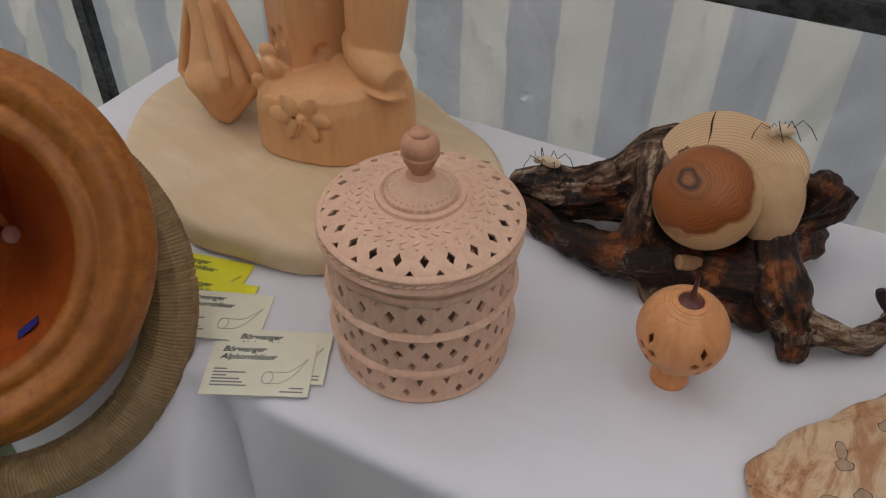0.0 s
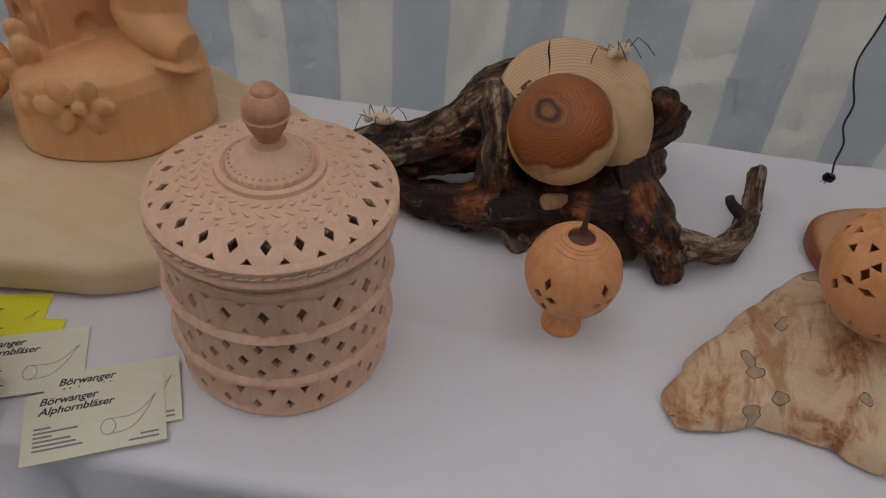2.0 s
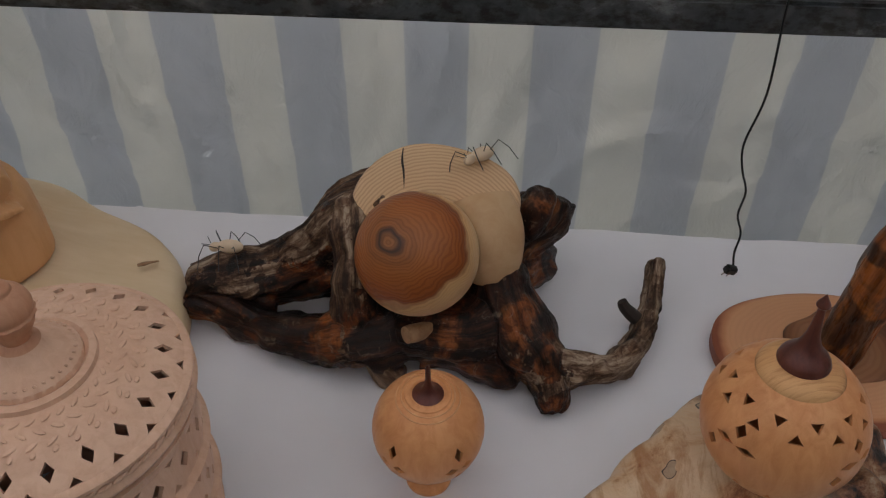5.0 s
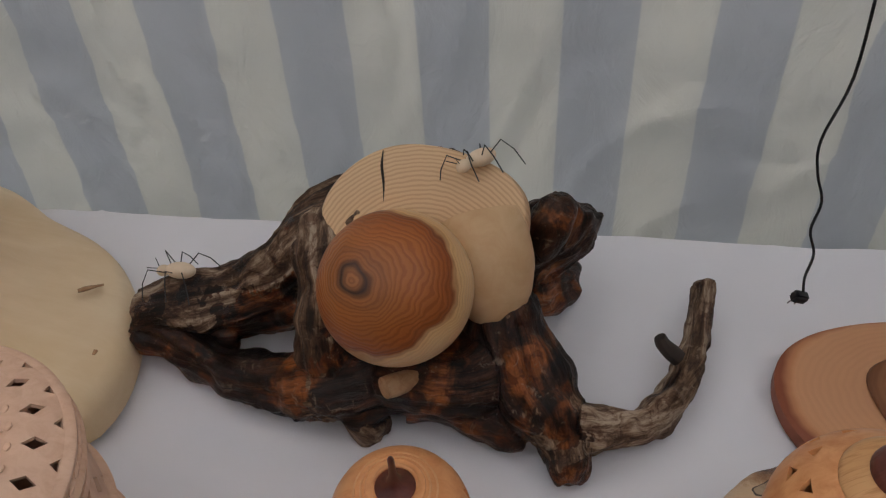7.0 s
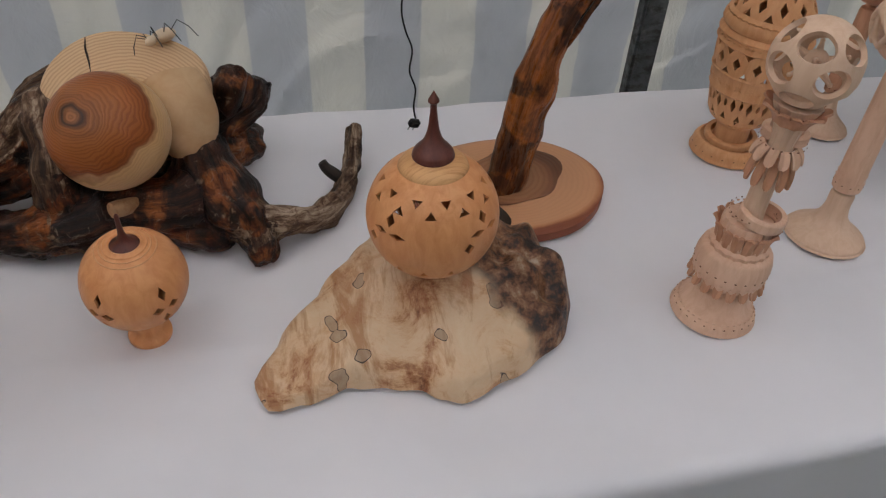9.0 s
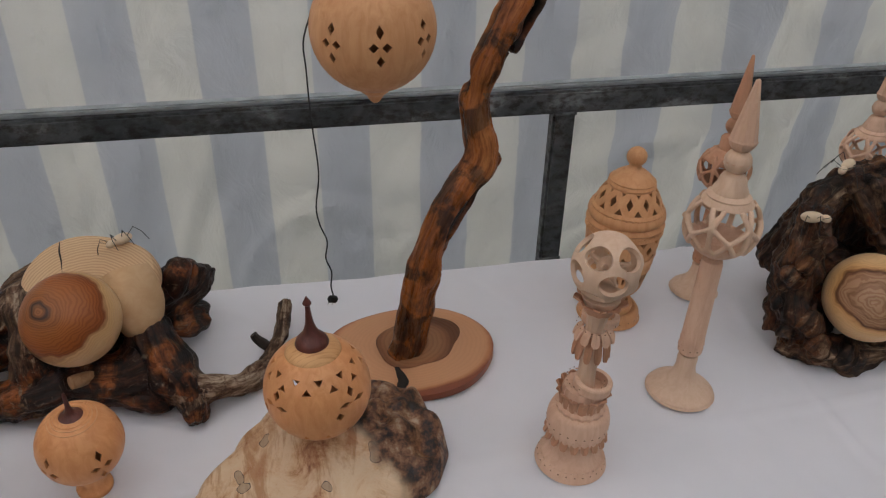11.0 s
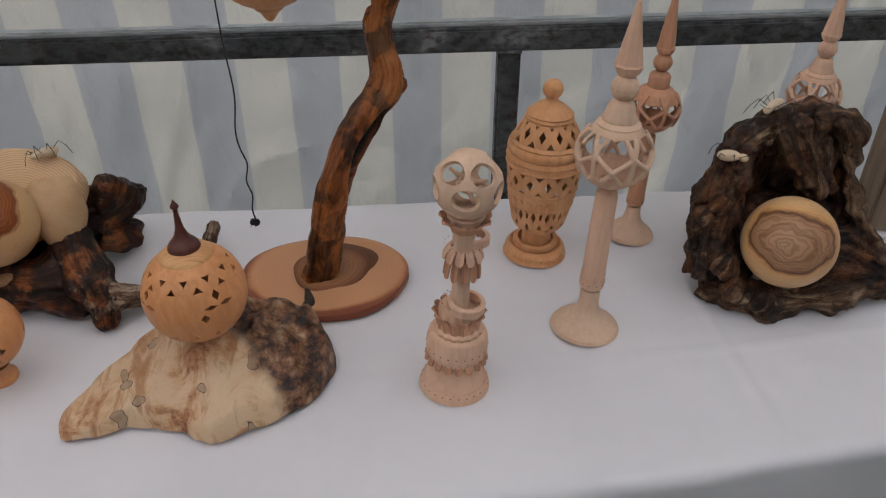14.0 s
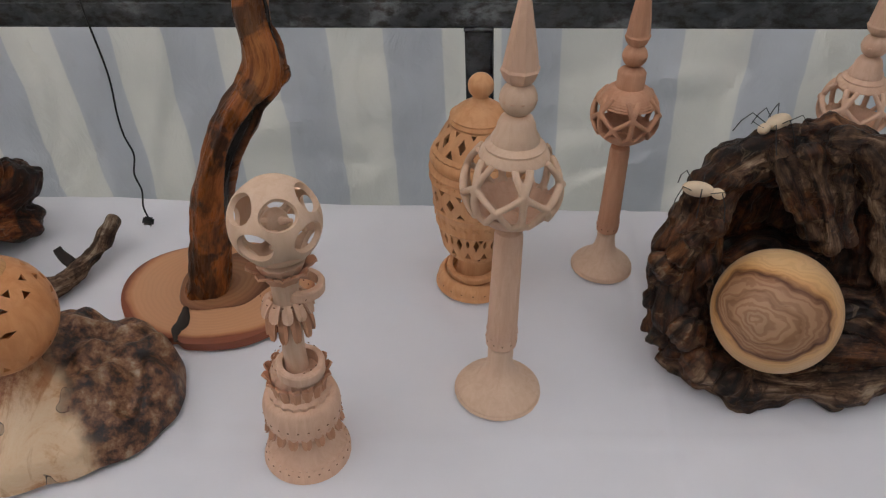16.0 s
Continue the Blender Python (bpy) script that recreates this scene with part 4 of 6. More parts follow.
# ---------------------------------------------------------------- first root with its cut stump
def root_a():
    r = thing("tree_root", "gnarled dark root stump with pale sawn face and curled side root", "tree root", pose(-0.09, -0.12, 0.75))
    o = Vector((-0.09, -0.12, 0.75))
    runs = []

    def run(pts, segs=16, weather=0.0):
        runs.append(([(x - o.x, y - o.y, z - o.z, q) for x, y, z, q in pts], segs, weather))
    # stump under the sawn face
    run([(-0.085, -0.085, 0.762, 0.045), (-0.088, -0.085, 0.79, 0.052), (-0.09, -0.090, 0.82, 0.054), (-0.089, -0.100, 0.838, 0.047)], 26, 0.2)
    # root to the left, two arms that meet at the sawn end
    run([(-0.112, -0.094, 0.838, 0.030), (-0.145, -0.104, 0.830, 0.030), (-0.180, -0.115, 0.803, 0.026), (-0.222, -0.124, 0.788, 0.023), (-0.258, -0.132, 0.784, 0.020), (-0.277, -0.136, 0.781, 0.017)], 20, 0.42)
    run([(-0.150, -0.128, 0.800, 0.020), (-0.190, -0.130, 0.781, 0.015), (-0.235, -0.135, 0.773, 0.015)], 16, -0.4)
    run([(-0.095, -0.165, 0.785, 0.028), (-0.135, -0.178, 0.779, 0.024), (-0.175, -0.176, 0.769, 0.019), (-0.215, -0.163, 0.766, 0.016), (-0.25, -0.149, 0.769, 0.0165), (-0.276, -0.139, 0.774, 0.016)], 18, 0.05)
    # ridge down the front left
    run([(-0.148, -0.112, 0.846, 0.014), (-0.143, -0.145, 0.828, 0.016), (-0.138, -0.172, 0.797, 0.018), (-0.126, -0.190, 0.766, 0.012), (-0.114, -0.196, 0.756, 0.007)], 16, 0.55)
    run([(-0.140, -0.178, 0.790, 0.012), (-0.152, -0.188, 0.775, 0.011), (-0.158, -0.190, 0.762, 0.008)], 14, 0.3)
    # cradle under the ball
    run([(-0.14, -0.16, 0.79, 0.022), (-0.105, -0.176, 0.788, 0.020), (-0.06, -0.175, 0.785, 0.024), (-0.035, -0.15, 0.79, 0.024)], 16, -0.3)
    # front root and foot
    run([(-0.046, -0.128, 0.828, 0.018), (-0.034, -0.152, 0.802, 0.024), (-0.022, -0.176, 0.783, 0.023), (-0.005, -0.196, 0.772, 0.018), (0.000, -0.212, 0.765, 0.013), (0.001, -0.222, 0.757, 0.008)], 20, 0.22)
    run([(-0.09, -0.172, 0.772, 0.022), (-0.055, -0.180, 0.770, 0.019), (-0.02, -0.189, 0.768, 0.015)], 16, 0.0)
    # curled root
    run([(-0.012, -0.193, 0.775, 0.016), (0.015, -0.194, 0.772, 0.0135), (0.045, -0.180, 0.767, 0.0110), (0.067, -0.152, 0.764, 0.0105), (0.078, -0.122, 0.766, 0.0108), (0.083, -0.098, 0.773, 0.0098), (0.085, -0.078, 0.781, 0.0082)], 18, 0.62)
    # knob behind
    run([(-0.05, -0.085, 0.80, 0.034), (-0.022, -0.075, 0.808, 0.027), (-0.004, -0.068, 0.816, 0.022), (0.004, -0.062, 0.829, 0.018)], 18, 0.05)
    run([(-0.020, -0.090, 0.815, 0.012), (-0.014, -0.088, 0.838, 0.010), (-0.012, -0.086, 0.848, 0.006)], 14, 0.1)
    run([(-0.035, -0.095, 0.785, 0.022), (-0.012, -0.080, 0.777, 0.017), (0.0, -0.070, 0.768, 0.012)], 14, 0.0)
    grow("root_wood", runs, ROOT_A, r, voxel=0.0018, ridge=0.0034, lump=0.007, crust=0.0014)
    nub = tube([(x - o.x, y - o.y, z - o.z, q) for x, y, z, q in ((0.068, -0.135, 0.770, 0.005), (0.059, -0.131, 0.777, 0.0048), (0.055, -0.129, 0.783, 0.0042))], 10, None, 0.002, 80, 12)
    part("broken_nub", nub, DARKSPLIT, r, "short black broken twig")
    # pale sawn face, a thick tilted disc
    face = bmesh.new()
    n = 96
    shape = lambda t: (0.0605 * (1 + 0.04 * math.sin(2 * t + 0.5) + 0.03 * math.sin(3 * t)), 0.049 * (1 + 0.04 * math.sin(3 * t + 1)))
    prev = None
    for q, z in ((1.0, -0.022), (1.0, -0.006), (0.985, 0.0), (0.955, 0.0035), (0.9, 0.005), (0.6, 0.006), (0.3, 0.006), (0.02, 0.006)):
        ring = []
        for i in range(n):
            t = math.tau * i / n
            a, b = shape(t)
            ring.append(face.verts.new((a * q * math.cos(t), b * q * math.sin(t), z)))
        if prev:
            for i in range(n):
                j = (i + 1) % n
                face.faces.new((prev[i], prev[j], ring[j], ring[i]))
        else:
            face.faces.new(ring[::-1])
        prev = ring
    face.faces.new(prev)
    part("sawn_face", face, STUMPFACE, r, "pale sawn face with year rings", m=pose(-0.089 - o.x, -0.118 - o.y, 0.8555 - o.z, 38, 0, 0))
    crk = tube([(-0.0255, 0.0415, 0.0050, 0.0003), (-0.0255, 0.032, 0.0056, 0.0008), (-0.0235, 0.022, 0.0058, 0.0008), (-0.0225, 0.010, 0.0058, 0.0002)], 6)
    part("crack", crk, DARKSPLIT, r, "dark drying crack", m=pose(-0.089 - o.x, -0.118 - o.y, 0.8555 - o.z, 38, 0, 0))
    flank = tube([(x - o.x, y - o.y, z - o.z, q) for x, y, z, q in ((-0.058, -0.112, 0.856, 0.024), (-0.052, -0.127, 0.843, 0.0285), (-0.046, -0.140, 0.824, 0.024), (-0.046, -0.148, 0.808, 0.012))], 24, rough=0.003, freq=40, seed=4)
    part("bare_flank", flank, STUMPSIDE, r, "pale debarked flank below the sawn face")
    stub = tube([(-0.084, -0.180, 0.797, 0.0065), (-0.094, -0.192, 0.801, 0.0066), (-0.102, -0.199, 0.8035, 0.0058)], 18, rough=0.002, freq=70)
    bmesh.ops.translate(stub, verts=stub.verts, vec=-o)
    part("cut_twig", stub, TWIG, r, "cut twig stub with pale end")


STUMPFACE = ringed("sawn_pine", (0.004, -0.030, 0.0), [(0.0, (0.56, 0.33, 0.16)), (0.05, (0.66, 0.43, 0.235)), (0.12, (0.70, 0.48, 0.28))], 120.0, 0.006, rough=0.55, rings=0.38, warp=2.2)
STUMPSIDE = wood("debarked_pine", (0.62, 0.41, 0.225), (0.53, 0.32, 0.155), (20, 20, 20), 0.55, fine=0.2)
DARKSPLIT = plain("dark_split", (0.03, 0.02, 0.014), 0.9)
root_a()


def ball_box(name, label, m, radius, material, rim=None):
    b = thing(name, label, "wooden ball", m)
    prof = [(radius * math.cos(a), radius * math.sin(a)) for a in [radians(-90 + 180 * k / 40) for k in range(41)]]
    prof[0], prof[-1] = (0, -radius), (0, radius)
    body = lathe([(max(r, 0), z) for r, z in prof], 72)
    part("ball", body, material, b)
    return b


BALL_A = ringed("yew_two_tone", (0.017, 0.017, 0.0600), [(0.0, (0.30, 0.115, 0.038)), (0.006, (0.36, 0.135, 0.043)), (0.0078, (0.035, 0.012, 0.006)), (0.009, (0.36, 0.13, 0.038)), (0.0135, (0.34, 0.115, 0.033)), (0.0146, (0.05, 0.017, 0.007)), (0.016, (0.35, 0.12, 0.033)), (0.030, (0.37, 0.115, 0.028)), (0.040, (0.32, 0.085, 0.018)), (0.0452, (0.20, 0.048, 0.011)), (0.0462, (0.66, 0.40, 0.18)), (0.068, (0.70, 0.46, 0.24)), (0.0735, (0.66, 0.41, 0.19)), (0.075, (0.46, 0.20, 0.07)), (0.1, (0.44, 0.18, 0.06))], 130.0, 0.040, (1, 1, 1), rough=0.36, coat=0.12, rings=0.45, reach=0.0465, warp=4.0)
ball_box("wooden_ball", "polished two-tone yew ball with dark swirling heartwood in the root", pose(-0.0968, -0.1665, 0.8505, 32, -16, 0), 0.0428, BALL_A)
ant(pose(-0.056, -0.100, 0.882, 34, -8, 225), "pale wooden ant with wire legs on the sawn stump", 0.85)
ant(pose(-0.246, -0.128, 0.808, 5, 6, 172), "pale wooden ant with wire legs on the dark root", 0.85)


# ---------------------------------------------------------------- small pierced vase
def hole_sphere(radius, rows, thick, low=-78, high=72):
    """A turned hollow ball whose rows of holes are given by latitude."""
    surf = lambda s: (radius * math.cos(radians(s)), radius * math.sin(radians(s)))
    bm = bmesh.new()
    rows = sorted(rows, key=lambda q: q[0])
    edge = low
    for s0, s1, count, holes, shift in rows:
        if s0 > edge:
            lathe([surf(edge + (s0 - edge) * k / 8) for k in range(9)], 72, bm)
            lathe([tuple(v * (1 - thick / radius) for v in surf(edge + (s0 - edge) * k / 8)) for k in range(9)], 72, bm)
        pierced(bm, surf, [(s0, s1, count, holes, shift)], thick)
        edge = s1
    lathe([surf(edge + (high - edge) * k / 12) for k in range(13)], 72, bm)
    lathe([tuple(v * (1 - thick / radius) for v in surf(edge + (high - edge) * k / 12)) for k in range(13)], 72, bm)
    return weld(bm)


def vase():
    v = thing("pierced_vase", "small round cherrywood vase with pierced diamonds on a short foot", "vase", tilt(-0.0795, -0.2745, 0.7505, 0.5, 3.0, 20))
    foot = lathe(smooth_profile([(0.0, 0.0), (0.0135, 0.0), (0.0148, 0.0018), (0.0148, 0.004), (0.0125, 0.0062), (0.0105, 0.009), (0.0105, 0.013), (0.012, 0.019)], 3), 40)
    part("foot", foot, CHERRY, v, "little turned foot")
    R = 0.0343
    tall, wide = diamond(0.56, 0.86), diamond(0.80, 0.66)
    body = hole_sphere(R, [(-32, -11, 20, [tall, None, None, None], -0.5), (-11, 6, 20, [wide, wide, None, None], -1), (6, 28, 20, [tall, None, None, None], -0.5)], 0.0018, -75, 66)
    lathe([(R * math.cos(radians(66)), R * math.sin(radians(66))), (0.0135, 0.0322), (0.0122, 0.0322), (0.0105, 0.0335), (0.0095, 0.033), (0.0088, 0.030), (0.0, 0.0295)], 48, body)
    part("bowl", body, CHERRY, v, m=pose(0, 0, 0.0570))
    stop = lathe(smooth_profile([(0.0, 0.031), (0.0098, 0.031), (0.0085, 0.0328), (0.0042, 0.0365), (0.0022, 0.042), (0.0016, 0.050), (0.0014, 0.056), (0.0, 0.058)], 3), 24)
    part("stopper", stop, DARKRED, v, "dark rosewood stopper with thin point", m=pose(0, 0, 0.0570))
    grooves = bmesh.new()
    for rr, zz in ((0.0190, 0.0288), (0.0158, 0.0307)):
        tube([(rr * math.cos(a), rr * math.sin(a), zz, 0.0005) for a in [math.tau * k / 40 for k in range(41)]], 6, grooves, steps=0)
    part("turned_ring", grooves, ORANGE, v, m=pose(0, 0, 0.0570))


vase()


# ---------------------------------------------------------------- spalted wood wedge and its ball
def wedge():
    """Outline by polar pieces round the middle, highest under the ball."""
    keys = [(0, 0.108), (20, 0.106), (45, 0.098), (75, 0.080), (105, 0.075), (130, 0.067), (150, 0.068), (172, 0.083), (190, 0.112), (202, 0.137), (212, 0.139), (217, 0.119), (224, 0.089), (240, 0.077), (256, 0.074), (266, 0.082), (276, 0.087), (295, 0.083), (315, 0.088), (340, 0.102), (360, 0.108)]

    def rad(t):
        d = math.degrees(t) % 360
        for (a, p), (b, q) in zip(keys, keys[1:]):
            if a <= d <= b:
                k = (d - a) / (b - a)
                k = k * k * (3 - 2 * k)
                return p + (q - p) * k
        return 0.1

    def top(x, y):
        d = math.hypot((x + 0.002) / 1.05, y - 0.012)
        h = 0.012 + 0.046 * math.exp(-(d / 0.075) ** 2)
        h += 0.016 * math.exp(-(((x - 0.085) / 0.04) ** 2 + ((y - 0.02) / 0.05) ** 2))
        h -= 0.004 * math.exp(-((x + 0.02) / 0.02) ** 2) * (1 if y < 0 else 0.3)
        rough = 0.0025 + 0.013 * min(1.0, max(0.0, (x + 0.75 * y - 0.022) / 0.03))
        return h + rough * noise.noise(Vector((x * 55, y * 55, 0))) + 0.004 * noise.noise(Vector((x * 16, y * 9, 3)))
    bm = bmesh.new()
    n, m = 160, 40
    prev = None
    for k in range(m + 1):
        q = 1 - k / m
        ring = []
        for i in range(n):
            t = math.tau * i / n
            r = rad(t) * (0.003 + 0.997 * q) * (1 + 0.012 * noise.noise(Vector((math.cos(t) * 6, math.sin(t) * 6, 1))))
            x, y = r * math.cos(t), r * math.sin(t)
            lip = 1 - math.exp(-(1 - q) * 26)
            ring.append(bm.verts.new((x, y, 0.0015 + top(x, y) * lip + 0.003 * (1 - lip))))
        if prev:
            for i in range(n):
                j = (i + 1) % n
                bm.faces.new((prev[i], prev[j], ring[j], ring[i]))
        else:
            bm.faces.new(ring[::-1])
        prev = ring
    bm.faces.new(prev)
    bm2 = bm
    ob = link("burl_slab", bm2, SPALT)
    ob.matrix_world = pose(0.118, -0.286, 0.7502)
    tagged(ob, "wavy spalted burl slab, cream with black-edged spots and dark bark side", "wood slab")


def spalted():
    m, nt, b = mat_new("spalted_burl")
    v = coords(nt)
    broad = noise_tex(nt, v, 26.0, 8, 0.72, 0.5)
    streak = noise_tex(nt, coords(nt, (60, 14, 20), (0, 0, 25)), 1.0, 6, 0.65, 0.5)
    c = ramp(nt, broad, [(0.33, (0.26, 0.10, 0.04)), (0.39, (0.48, 0.23, 0.10)), (0.43, (0.64, 0.38, 0.20)), (0.50, (0.72, 0.49, 0.29)), (0.7, (0.76, 0.57, 0.37))])
    c = mix(nt, ramp(nt, streak, [(0.38, (0.85,) * 3), (0.50, (0, 0, 0))]), c, (0.62, 0.40, 0.25), "MULTIPLY")
    vo = node(nt, "ShaderNodeTexVoronoi", Scale=54.0, Randomness=1.0)
    vo.voronoi_dimensions = "2D"
    warp = nt.nodes.new("ShaderNodeVectorMath")
    warp.operation = "MULTIPLY_ADD"
    nz = node(nt, "ShaderNodeTexNoise", Scale=45.0, Detail=2.0)
    nt.links.new(v, nz.inputs["Vector"])
    nt.links.new(nz.outputs[1], warp.inputs[0])
    warp.inputs[1].default_value = (0.026,) * 3
    nt.links.new(v, warp.inputs[2])
    nt.links.new(warp.outputs[0], vo.inputs["Vector"])
    pick = nt.nodes.new("ShaderNodeSeparateColor")
    nt.links.new(vo.outputs["Color"], pick.inputs[0])
    some = ramp(nt, pick.outputs[0], [(0.66, (0, 0, 0)), (0.68, (1, 1, 1))])
    inside = ramp(nt, vo.outputs["Distance"], [(0.27, (1, 1, 1)), (0.29, (0, 0, 0))])
    edge = ramp(nt, vo.outputs["Distance"], [(0.27, (0, 0, 0)), (0.28, (1, 1, 1)), (0.305, (1, 1, 1)), (0.32, (0, 0, 0))])
    spot = mix(nt, 1.0, some, inside, "MULTIPLY")
    line = mix(nt, 1.0, some, edge, "MULTIPLY")
    c = mix(nt, mix(nt, 1.0, spot, (0.6, 0.6, 0.6), "MULTIPLY"), c, (0.31, 0.215, 0.135))
    c = mix(nt, line, c, (0.07, 0.042, 0.028))
    sep = nt.nodes.new("ShaderNodeSeparateXYZ")
    nt.links.new(warp.outputs[0], sep.inputs[0])
    dark = noise_tex(nt, v, 60.0, 6, 0.7)
    side = nt.nodes.new("ShaderNodeMath")
    side.operation = "MULTIPLY_ADD"
    nt.links.new(sep.outputs[1], side.inputs[0])
    side.inputs[1].default_value = 0.75
    nt.links.new(sep.outputs[0], side.inputs[2])
    mask = ramp(nt, side.outputs[0], [(0.036, (0, 0, 0)), (0.052, (1, 1, 1))])
    bk = ramp(nt, dark, [(0.40, (0.012, 0.006, 0.004)), (0.47, (0.10, 0.036, 0.014)), (0.54, (0.24, 0.105, 0.045)), (0.60, (0.34, 0.20, 0.11)), (0.68, (0.48, 0.36, 0.25))])
    c = mix(nt, mask, c, bk)
    nt.links.new(c, b.inputs["Base Color"])
    b.inputs["Roughness"].default_value = 0.5
    b.inputs["Coat Weight"].default_value = 0.12
    bump(nt, b, mix(nt, mask, broad, dark), 0.7, 0.005)
    return m


SPALT = spalted()
wedge()


def ball_b():
    v = thing("pierced_ball", "cherrywood ball vase with pierced triangles and dark finial", "vase", tilt(0.1170, -0.2950, 0.8095, -1.5, -2, 12))
    R = 0.0432
    body = hole_sphere(R, [(-34, -22, 28, [triangle(0.6, 0.7, 0.5), None], 0.1), (-6, 6, 20, [diamond(0.55, 0.9), None, None, None, None], 0.0), (6, 16, 20, [diamond(0.9, 0.62), diamond(0.9, 0.62), None, None, None], 0.5), (16, 30, 20, [None, diamond(0.55, 0.9), None, None, None], 0.0), (30, 38, 22, [triangle(0.72, 0.9, 0.5), None], 0.5), (38, 46, 22, [None, triangle(0.78, 0.9, 0.5, True)], 0.5)], 0.002, -84, 59)
    part("bowl", body, CHERRY, v, m=pose(0, 0, 0.0455))
    cap = lathe([(R * math.cos(radians(59)), R * math.sin(radians(59))), (0.0218, 0.0388), (0.0200, 0.0408), (0.018, 0.0424), (0.0125, 0.0446), (0.012, 0.043), (0, 0.043)], 56)
    part("collar", cap, COLLAR, v, "ochre collar with striped grain", m=pose(0, 0, 0.0447))
    fin = lathe(smooth_profile([(0.0, 0.044), (0.0122, 0.0442), (0.0128, 0.0470), (0.0112, 0.0500), (0.0065, 0.0555), (0.0037, 0.063), (0.0025, 0.072), (0.0020, 0.080), (0.0034, 0.0822), (0.0030, 0.084), (0.0016, 0.0865), (0.0, 0.0895)], 4), 32)
    part("finial", fin, DARKRED, v, "dark rosewood finial", m=pose(0, 0, 0.0447))


ball_b()


# ---------------------------------------------------------------- branch lamp
def lamp():
    l = thing("table_lamp", "branch lamp on a sawn disc with a pierced hanging wooden ball", "lamp", pose(0.212, -0.153, 0.7505))
    o = Vector((0.212, -0.153, 0.7505))

    def rad(t):
        return (1 / math.sqrt((math.cos(t) / 0.0885) ** 2 + (math.sin(t) / 0.0685) ** 2)) * (1 + 0.015 * math.sin(5 * t) + 0.012 * math.sin(3 * t)) - 0.006 * math.exp(-((t - 4.45) / 0.10) ** 2)
    disc = outline_slab("", rad, 0.0125, None, dome=0.02, edge=0.12)
    part("base_disc", disc, DISC, l, "oval sawn disc with bark edge")
    patch = lathe([(0.042, 0.0), (0.041, 0.0012), (0.036, 0.002), (0.0, 0.0024)], 48, wave=lambda t, r, z: r * (1 + 0.12 * math.sin(2 * t + 0.5) + 0.05 * math.sin(5 * t)))
    part("heartwood_patch", patch, HEART, l, "brown heartwood round the stem", m=pose(0.010, 0.010, 0.0126))
    split = tube([(-0.018, -0.028, 0.0132, 0.003), (-0.014, -0.048, 0.0128, 0.0055), (-0.017, -0.055, 0.0126, 0.004), (-0.014, -0.066, 0.009, 0.002)], 8, rough=0.002, freq=90, flat=0.35)
    part("split", split, DARKSPLIT, l, "dark open split in the disc")
    pts = [(0.206, -0.158, 0.7600, 0.0190), (0.214, -0.154, 0.79, 0.0165), (0.219, -0.150, 0.82, 0.0165), (0.229, -0.146, 0.86, 0.0165), (0.244, -0.138, 0.90, 0.0160), (0.268, -0.128, 0.939, 0.0165), (0.284, -0.122, 0.965, 0.0155), (0.279, -0.112, 1.00, 0.0150), (0.285, -0.105, 1.04, 0.0145), (0.304, -0.096, 1.08, 0.0140), (0.316, -0.09, 1.105, 0.0150), (0.310, -0.09, 1.128, 0.0135), (0.288, -0.093, 1.150, 0.0105), (0.262, -0.10, 1.178, 0.0098), (0.245, -0.108, 1.198, 0.0098), (0.222, -0.118, 1.211, 0.0085), (0.203, -0.127, 1.215, 0.007), (0.185, -0.135, 1.222, 0.006), (0.165, -0.143, 1.238, 0.004)]
    pts = [(x + 0.035 * max(0.0, min(z, 1.15) - 0.95), y, z, r) for x, y, z, r in pts]
    limbs = [(pts, 1.02, 24, 0.1), (((0.310, -0.096, 1.062, 0.010), (0.329, -0.092, 1.080, 0.0075), (0.340, -0.09, 1.104, 0.0070), (0.343, -0.09, 1.124, 0.0055)), 1.0, 12, 0.3),
             (((0.314, -0.09, 1.118, 0.008), (0.326, -0.088, 1.129, 0.0055), (0.333, -0.086, 1.142, 0.003)), 1.0, 10, 0.2),
             (((0.285, -0.124, 0.955, 0.010), (0.297, -0.122, 0.956, 0.006), (0.303, -0.121, 0.960, 0.002)), 1.0, 10, 0.0)]
    runs = [([(x - o.x, y - o.y, z - o.z, r * k) for x, y, z, r in line], segs, weather) for line, k, segs, weather in limbs]
    grow("stem", runs, STEM, l, "crooked polished branch with grooves, their shade painted near-black", voxel=0.0018, ridge=0.0022, lump=0.003, soft=2, grooves=0.006)
    # hanging shade
    C = Vector((0.1855, -0.137, 1.0940)) - o
    R = 0.0522
    tall, wide = diamond(0.66, 0.86), diamond(0.80, 0.72)
    body = hole_sphere(R, [(-18, -5, 32, [tall, None, None, None], -0.5), (-5, 7, 32, [wide, wide, None, None], -1), (7, 21, 32, [tall, None, None, None], -0.5)], 0.002, -74, 70)
    lathe([(R * math.cos(radians(70)), R * math.sin(radians(70))), (0.0165, 0.0505), (0.012, 0.052), (0.0075, 0.0545), (0.0065, 0.058)], 48, body)
    lathe(smooth_profile([(R * math.cos(radians(-74)), R * math.sin(radians(-74))), (0.0125, -0.0535), (0.0085, -0.0565), (0.0052, -0.0615), (0.003, -0.0640), (0.0, -0.0655)], 3), 48, body)
    shade = part("shade", body, ORANGE, l, "round pierced wooden lampshade", m=Matrix.Translation(C))
    top = lathe(smooth_profile([(0.006, 0.055), (0.0062, 0.060), (0.0075, 0.0615), (0.0072, 0.064), (0.0052, 0.0655), (0.0066, 0.069), (0.0068, 0.072), (0.0048, 0.0745), (0.0045, 0.077), (0.0052, 0.079), (0.0030, 0.087), (0.0015, 0.091), (0.0, 0.092)], 3), 24)
    part("finial", top, PALE_GREY, shade, "pale turned finial")
